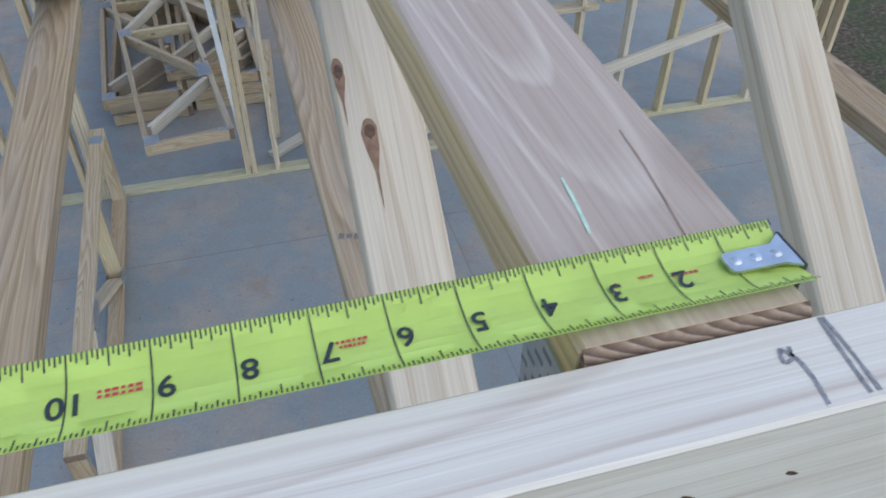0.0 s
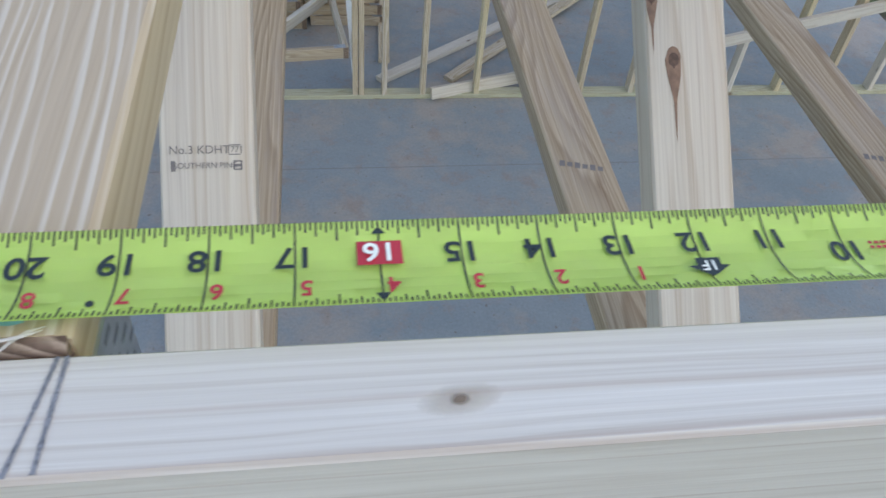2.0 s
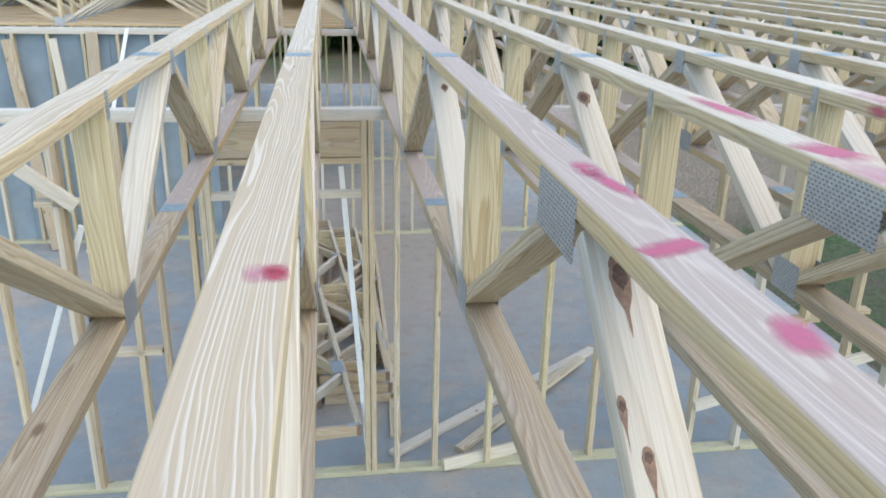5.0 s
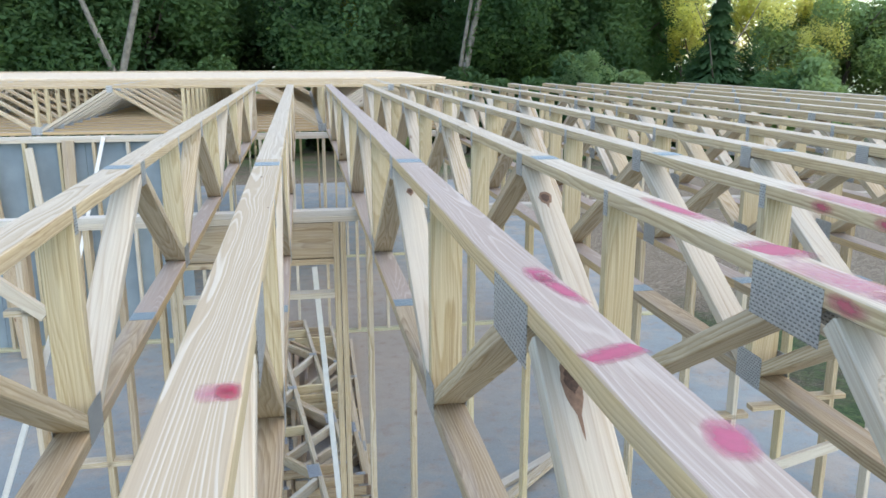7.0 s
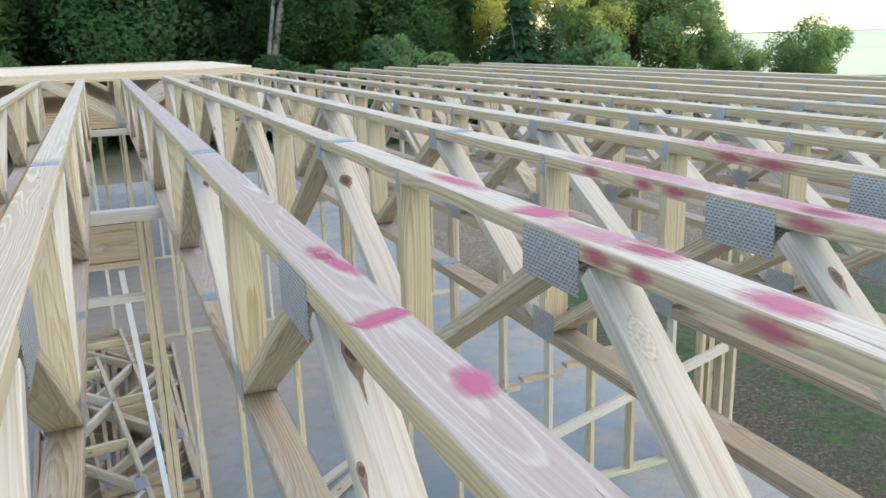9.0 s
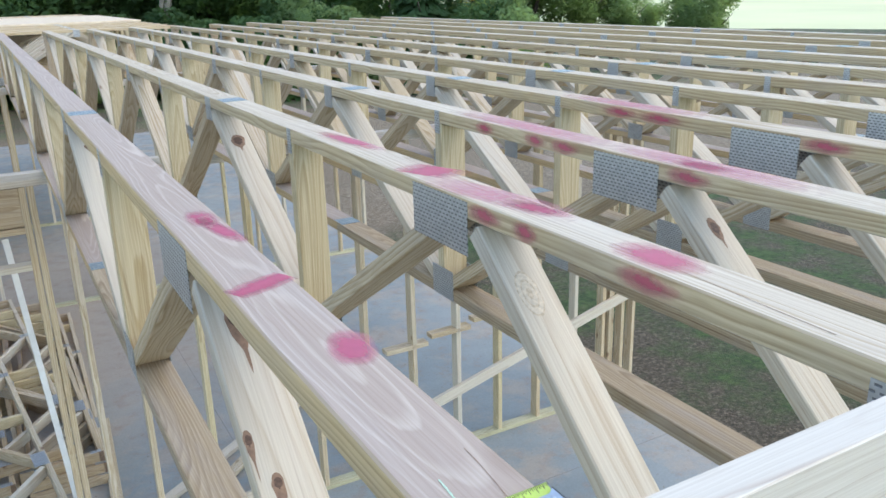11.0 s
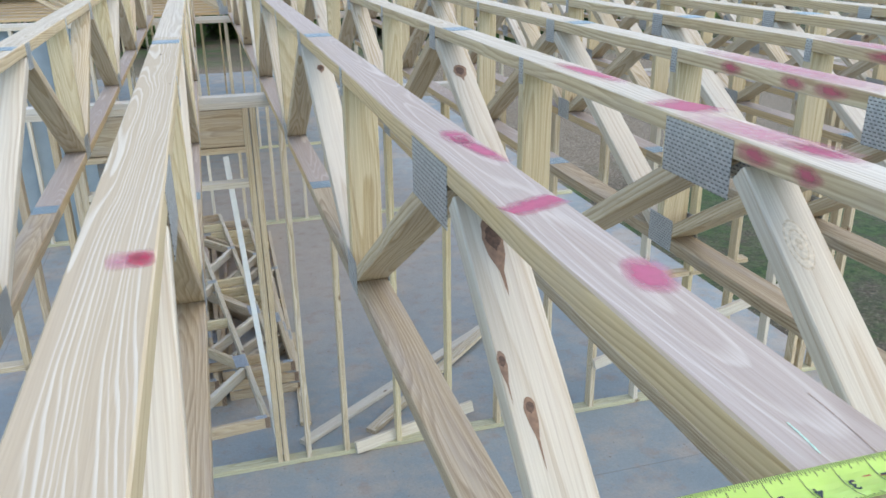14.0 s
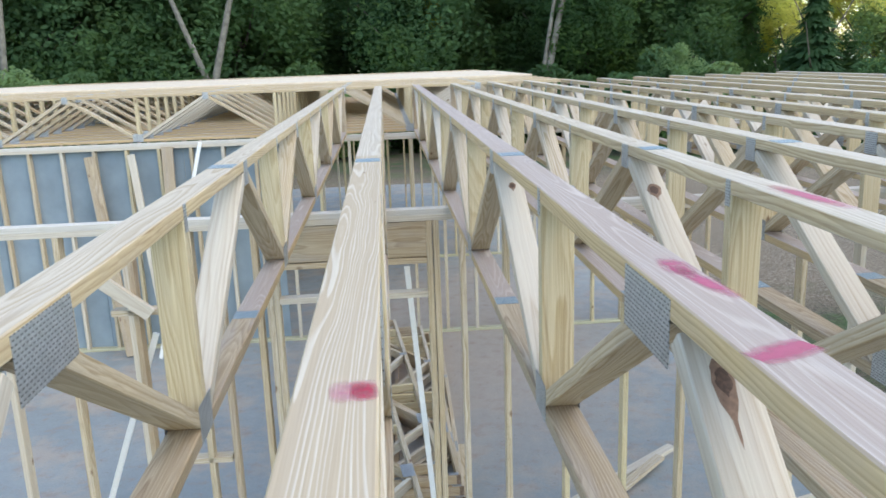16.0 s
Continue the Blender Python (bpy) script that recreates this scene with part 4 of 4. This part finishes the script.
TRUNKS = [trunk_mesh(60 + i, 9.0, 0.22) for i in range(3)]
LABELS = {"dark": "tall woodland tree with shade in its dark green colour", "mid": "leafy green tree at the edge of the woods", "sun": "tree with sunlight put into its yellow-green leaf colour",
          "bush": "bright green bush at the edge of the woods", "bush_dark": "dark green undergrowth bush"}


def tree(kind, az, dist, base, crown_z, scale, i=0):
    """A tree at a bearing (degrees east of the trusses' direction) and distance."""
    a = radians(az * 0.93)
    name = "bush" if kind.startswith("bush") else "tree"
    e = empty(name, dist * math.sin(a), dist * math.cos(a), base, LABELS[kind], name, "edge of the woods")
    r = random.Random(int(az * 10 + dist * 7 + i))
    if name == "tree":
        put("trunk", TRUNKS[r.randrange(3)], pose(0, 0, 0, 0, 0, r.uniform(0, 360)) @ Matrix.Diagonal((scale, scale, (crown_z + 2.0 * scale) / 10.8, 1)), e)
    m = CROWNS[kind][r.randrange(len(CROWNS[kind]))]
    put("crown", m, pose(0, 0, crown_z, 0, 0, r.uniform(0, 360)) @ Matrix.Diagonal((scale, scale, scale, 1)), e)
    return e


CONIFER = conifer_mesh(71, 11000, 9.5, 3.0, 0.26, LEAF_DARK)


def conifer(az, dist, s):
    a = radians(az * 0.93)
    e = empty("conifer", dist * math.sin(a), dist * math.cos(a), G, "dark green conifer with drooping branches", "tree", "edge of the woods")
    put("trunk", TRUNKS[0], Matrix.Diagonal((0.8 * s, 0.8 * s, s, 1)), e)
    put("crown", CONIFER, pose(0, 0, 0.4) @ Matrix.Diagonal((s, s, s, 1)), e)


rt = random.Random(5)
G = FLOOR - 0.7
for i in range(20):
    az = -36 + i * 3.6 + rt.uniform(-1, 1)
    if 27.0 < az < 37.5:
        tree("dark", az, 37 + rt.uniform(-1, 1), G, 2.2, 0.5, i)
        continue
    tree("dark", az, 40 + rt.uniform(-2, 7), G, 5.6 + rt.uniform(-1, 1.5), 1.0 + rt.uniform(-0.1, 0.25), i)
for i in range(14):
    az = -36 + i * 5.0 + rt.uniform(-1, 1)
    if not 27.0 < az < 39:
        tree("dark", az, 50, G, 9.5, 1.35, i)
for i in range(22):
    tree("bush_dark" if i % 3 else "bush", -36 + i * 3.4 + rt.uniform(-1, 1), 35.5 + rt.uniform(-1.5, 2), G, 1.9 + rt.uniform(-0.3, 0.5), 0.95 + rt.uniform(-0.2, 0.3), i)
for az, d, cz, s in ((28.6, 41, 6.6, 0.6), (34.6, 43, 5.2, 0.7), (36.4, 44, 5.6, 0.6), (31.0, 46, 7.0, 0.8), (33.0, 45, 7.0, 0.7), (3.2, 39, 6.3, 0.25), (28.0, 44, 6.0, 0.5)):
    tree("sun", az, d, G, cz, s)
conifer(30.2, 36.5, 0.80)
for az, d, cz, s in ((35.5, 44, 4.6, 0.9), (38.5, 46, 5.6, 0.95), (41.5, 45, 5.0, 0.85), (44.3, 47, 3.1, 0.6), (46.4, 50, 2.5, 0.5), (50.6, 46, 3.4, 0.66), (21, 36, 3.2, 0.5)):
    tree("mid", az, d, G, cz, s)

# pale bare trunks that stand out before the woods
def bare_tree(az, dist, forks):
    a = radians(az * 0.93)
    e = empty("tree", dist * math.sin(a), dist * math.cos(a), G, "tall tree with a pale grey forked trunk", "tree", "edge of the woods")
    for k, (dx, lean, rad) in enumerate(forks):
        bm = bmesh.new()
        tube(bm, [(dx * 0.2 * q, 0.1 * q, 1.7 * q) if q < 2 else (dx * 0.4 + lean * (q - 2), 0.1 * q, 1.7 * q) for q in range(7)], [rad * (1 - 0.09 * q) for q in range(7)], 9)
        part("trunk", bm, BARK_PALE, e)
    put("crown", CROWNS["dark"][1], pose(0, 0.8, 12.5) @ Matrix.Diagonal((0.9, 0.9, 0.6, 1)), e)


BARK_PALE = plain("pale grey bark", (0.17, 0.16, 0.135), 0.9, 0.0, 0.35, 5)
bare_tree(-13.4, 35.5, ((-0.1, -0.62, 0.17), (0.1, 0.45, 0.20)))
bare_tree(11.6, 36.0, ((0.2, 0.36, 0.20), (-0.4, 0.30, 0.12)))
tree("bush", -24.6, 34.5, G, 3.5, 0.9)
bare_tree(-27.0, 37.0, ((0.2, 0.1, 0.18),))

# far wooded hills at the horizon, the haze put into their pale colour
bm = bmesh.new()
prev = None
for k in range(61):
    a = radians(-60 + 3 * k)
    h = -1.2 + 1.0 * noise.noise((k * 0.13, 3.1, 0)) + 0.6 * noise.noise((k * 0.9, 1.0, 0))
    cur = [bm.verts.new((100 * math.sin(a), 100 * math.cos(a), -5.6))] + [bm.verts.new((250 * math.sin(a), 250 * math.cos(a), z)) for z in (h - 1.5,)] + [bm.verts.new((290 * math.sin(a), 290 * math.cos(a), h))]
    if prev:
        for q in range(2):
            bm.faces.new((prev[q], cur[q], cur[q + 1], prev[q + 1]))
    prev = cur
hills = part("backdrop", bm, plain("haze-tinted far woods", (0.58, 0.59, 0.36), 1.0, 0.0, 0.12, 0.03), None)
tagged(hills, "pale wooded hills on the horizon, haze put into the colour", "hills", kind="structure")


# ---- loose timber on the slab ----
spare = build_truss(3.95, (), PINE, False)
tagged(spare, "spare pine truss lying flat in a stack on the slab", "floor truss", "stacked trusses")
stack = [(0.06, 5.85, 0, -1.0), (-0.58, 5.80, 0, 1.0), (0.04, 5.87, 1, 0.6), (-0.60, 5.82, 1, -0.4), (0.02, 5.90, 2, 2.0), (-0.62, 5.76, 2, 2.4), (-0.12, 5.95, 3, 5.0)]
spare.matrix_local = pose(-0.27, 4.80, FLOOR + 4 * 0.0915 + 0.002, 0, 90, 6.5)
for xr, y0, k, rz in stack:
    copy_thing(spare, pose(xr, y0, FLOOR + 0.0015 + k * 0.0915, 0, 90, rz))


standing = build_truss(2.62, (), PINE, False)
tagged(standing, "short pine truss standing on edge on the slab", "floor truss", "stacked trusses")
standing.matrix_local = pose(-1.10, 2.16, FLOOR + DEPTH + 0.001)


def loose(name, p0, p1, w, t, across, m, label):
    return tagged(board(name, p0, p1, w, t, across, m), label, "loose board", "loose boards")


loose("leaning_board", (-0.215, 4.96, FLOOR + 0.01), (-0.365, 5.55, -1.17), 0.040, 0.022, (1, 0, 0), WHITE_PAINT, "thin white-primed board leaning in the doorway")
loose("loose_board", (0.34, 4.80, FLOOR + 0.062), (1.35, 5.06, FLOOR + 0.085), 0.089, CT, (0, 0.3, 1), PINE_PALE, "weathered pine offcut lying across the sole plate")
loose("loose_board", (-0.03, 5.04, FLOOR + 0.021), (2.1, 6.60, FLOOR + 0.021), 0.089, CT, (1, -1, 0), PINE_PALE, "long pine board lying on the slab")
loose("loose_board", (0.50, 5.04, FLOOR + 0.021), (1.9, 6.35, FLOOR + 0.0615), 0.089, CT, (1, -1, 0), PINE, "pine board lying across another on the slab")
loose("loose_board", (0.02, 5.30, FLOOR + 0.021), (0.12, 6.90, FLOOR + 0.021), 0.089, CT, (1, 0, 0), PINE, "pine board lying beside the stacked trusses")
loose("leaning_board", (-3.95, 10.01, FLOOR + 0.02), (-4.25, 10.28, -0.75), 0.14, CT, (1, 0, 0), PINE_TAN, "dark plank leaning against the studs")
loose("leaning_board", (-3.42, 9.91, FLOOR + 0.02), (-3.73, 10.27, -0.74), 0.09, CT, (1, 0, 0), PINE_PALE, "pale pine plank leaning against the studs")
loose("leaning_board", (-3.29, 10.08, FLOOR + 0.02), (-3.27, 10.27, -0.66), 0.14, CT, (1, 0, 0), PINE_TAN, "dark plank leaning against the studs")
loose("leaning_board", (-3.55, 9.88, FLOOR + 0.01), (-2.85, 10.28, -0.62), 0.045, 0.02, (1, 0, 0), WHITE_PAINT, "thin white-primed board leaning against the far studs")
loose("leaning_board", (-2.83, 5.15, FLOOR + 0.01), (-2.05, 4.93, -1.38), 0.040, 0.022, (1, 0, 0), WHITE_PAINT, "thin white-primed board leaning behind the stud wall")


# ---- knots and stamps on the nearest boards ----
KNOT = plain("dark knot", (0.10, 0.055, 0.035), 0.6, 0.0, 0.5, 150)
KNOT_HALO = spray("knot halo", (0.52, 0.43, 0.33), 1.0, 2.0, -0.3, 0.42)
KNOT_CORE = spray("knot core", (0.20, 0.145, 0.10), 1.0, 2.0, 0.1, 0.8)
KNOT_RIM = plain("resin streak", (0.24, 0.145, 0.095), 0.7, 0.0, 0.3, 80)


def blot(name, parent, m, a, b, material, label="", tail=0.0, rough=0.15):
    """A flat oval (with a drawn-out tail) a little proud of a board's face."""
    bm = bmesh.new()
    n = 20
    r = random.Random(int(a * 1e5) + int(b * 1e4))
    vs = []
    for k in range(n):
        q = 2 * math.pi * k / n
        y = b * math.sin(q)
        if y < 0:
            y *= 1 + tail * max(0.0, -math.sin(q)) ** 3
        vs.append(bm.verts.new((a * math.cos(q) * (1 + rough * r.uniform(-1, 1)) * (0.35 if tail and math.sin(q) < -0.8 else 1), y, 0)))
    bm.faces.new(vs)
    ob = part(name, bm, material, parent, label)
    ob.matrix_local = m
    return ob


def on_diagonal(x, u):
    """A pose on the upper face of the first diagonal; u: share of its length from the foot."""
    p0, p1 = Vector((0, 0.24, ZB + 0.021)), Vector((0, 0.795, ZT - 0.021))
    d = (p1 - p0).normalized()
    nrm = Vector((1, 0, 0)).cross(d)
    p = p0.lerp(p1, u) + nrm * (CT / 2 + 0.0004)
    m = Matrix(((1, d.x, nrm.x), (0, d.y, nrm.y), (0, d.z, nrm.z))).to_4x4()
    m.translation = (x, p.y, p.z)
    return m


for x, u, a, b, tail in ((-0.060, 0.56, 0.0075, 0.0085, 5.0), (-0.081, 0.65, 0.006, 0.009, 3.0), (-0.046, 0.90, 0.014, 0.022, 1.5)):
    m = on_diagonal(x, u)
    blot("knot_streak", truss_first, m, a * 1.1, b * 1.7, KNOT_RIM, "resin streak", tail)
    blot("knot", truss_first, m @ pose(0, 0, 0.0004), a * 0.75, b * 0.9, KNOT, "dark knot", 0.2)
def on_web(x, y0, y1, u):
    """A pose on the upper face of a diagonal that rises from y0 to y1."""
    p0, p1 = Vector((0, y0, ZB + 0.021)), Vector((0, y1, ZT - 0.021))
    d = (p1 - p0).normalized()
    nrm = Vector((1, 0, 0)).cross(d)
    p = p0.lerp(p1, u) + nrm * (CT / 2 + 0.0004)
    m = Matrix(((1, d.x, nrm.x), (0, d.y, nrm.y), (0, d.z, nrm.z))).to_4x4()
    m.translation = (x, p.y, p.z)
    return m


for t, x, u, a, b in ((truss_d, -0.046, 0.80, 0.020, 0.026), (truss_e, -0.030, 0.62, 0.012, 0.018), (truss_first, -0.040, 0.86, 0.010, 0.014), (truss_west, -0.055, 0.45, 0.008, 0.012)):
    m = on_web(x, 1.815, 2.625, u)
    blot("knot_streak", t, m, a * 1.25, b * 1.3, KNOT_RIM, "resin streak", 0.6)
    blot("knot", t, m @ pose(0, 0, 0.0004), a * 0.8, b * 0.8, KNOT, "dark knot", 0.2)
RING = plain("growth ring", (0.53, 0.445, 0.33), 0.7, 0.0, 0.3, 120)
RING_PALE = plain("pale growth ring", (0.60, 0.53, 0.42), 0.7, 0.0, 0.2, 120)
for t, x, u in ((truss_d, -0.052, 0.80),):
    for k, (a, b, m) in enumerate(((0.022, 0.046, RING), (0.0195, 0.041, RING_PALE), (0.014, 0.029, RING), (0.0115, 0.024, RING_PALE), (0.006, 0.011, RING))):
        blot("knot_ring", t, on_diagonal(x, u) @ pose(0, 0, 0.0002 * k), a, b, m, "pale ringed knot", 0.0, 0.03)
m = on_diagonal(-0.040, 0.84)
blot("knot_streak", truss_e, m, 0.014, 0.026, KNOT_RIM, "resin streak", 1.0)
blot("knot", truss_e, m @ pose(0, 0, 0.0004), 0.009, 0.015, KNOT, "dark knot", 0.2)
for y, x, a, b in ((0.089, -0.041, 0.0011, 0.0014), (1.66, -0.012, 0.002, 0.006), (2.18, -0.05, 0.004, 0.010)):
    blot("knot", truss_west, pose(x, y, 0.0006), a, b, KNOT, "small dark knot")
for sx, sy, dz, m in ((0.026, 0.010, 0.0003, KNOT_HALO), (0.0062, 0.0042, 0.0005, KNOT_CORE)):
    ob = part("knot", grid_mesh(sx, sy), m, rib, "small grey knot")
    ob.matrix_local = pose(-0.3875, -0.0225, dz, 0, 0, 6)
for x, z, a in ((-0.070, -0.030, 0.0028), (-0.060, -0.040, 0.0024), (-0.030, -0.032, 0.0024), (-0.40, -0.03, 0.003)):
    blot("knot", rib, pose(x, -0.0386, z, 90, 0, -20), a, 0.0012, KNOT, "small dark bark pocket")
stroke("crack", curve(((-0.052, 0.47), (-0.056, 0.36), (-0.063, 0.24), (-0.07, 0.1))), 0.0011, KNOT_RIM, truss_d, "long drying crack")
stroke("crack", curve(((-0.027, 0.045), (-0.022, 0.088), (-0.020, 0.120))), 0.0006, KNOT_RIM, truss_first, "short drying crack")


def lettering(parent, text, m, size):
    cu = bpy.data.curves.new("stamp", "FONT")
    cu.body, cu.size, cu.align_x, cu.align_y = text, size, "CENTER", "CENTER"
    tmp = bpy.data.objects.new("stamp", cu)
    scene.collection.objects.link(tmp)
    me = bpy.data.meshes.new_from_object(tmp.evaluated_get(bpy.context.evaluated_depsgraph_get()))
    bpy.data.objects.remove(tmp)
    me.materials.clear()
    me.materials.append(STAMP)
    put("grade_stamp", me, m, parent, "black printed grade stamp")


def stamp_bar(parent, m, w, h):
    bm = bmesh.new()
    slab_box(bm, -w / 2, w / 2, -h / 2, h / 2, 0, 0.0002)
    ob = part("stamp_bar", bm, STAMP, parent)
    ob.matrix_local = m


m = on_diagonal(-0.0455, 0.435)
lettering(truss_west, "No.3 KDHT", m @ pose(-0.006, 0.0075, 0.0002), 0.0112)
lettering(truss_west, "SOUTHERN PINE", m @ pose(-0.001, -0.0075, 0.0002), 0.0078)
stamp_bar(truss_west, m @ pose(-0.0305, -0.0075, 0), 0.004, 0.010)
for dx, dy, w, h in ((0.0295, -0.0035, 0.008, 0.0013), (0.0295, -0.0115, 0.008, 0.0013), (0.0260, -0.0075, 0.0013, 0.009), (0.0330, -0.0075, 0.0013, 0.009), (0.0295, -0.0075, 0.006, 0.0025),
                     (0.0270, 0.0120, 0.011, 0.0010), (0.0270, 0.0030, 0.011, 0.0010), (0.0210, 0.0075, 0.0010, 0.007), (0.0330, 0.0075, 0.0010, 0.007)):
    stamp_bar(truss_west, m @ pose(dx, dy, 0), w, h)
lettering(truss_west, "77", m @ pose(0.0270, 0.0075, 0.0002), 0.0080)
for t in (truss_first, truss_d):
    for k in range(6):
        stamp_bar(t, pose(-0.075 + 0.011 * k, 0.742 - 0.003 * k, ZB + 0.0004, 0, 0, -14), 0.008, 0.010 if k % 2 else 0.013)
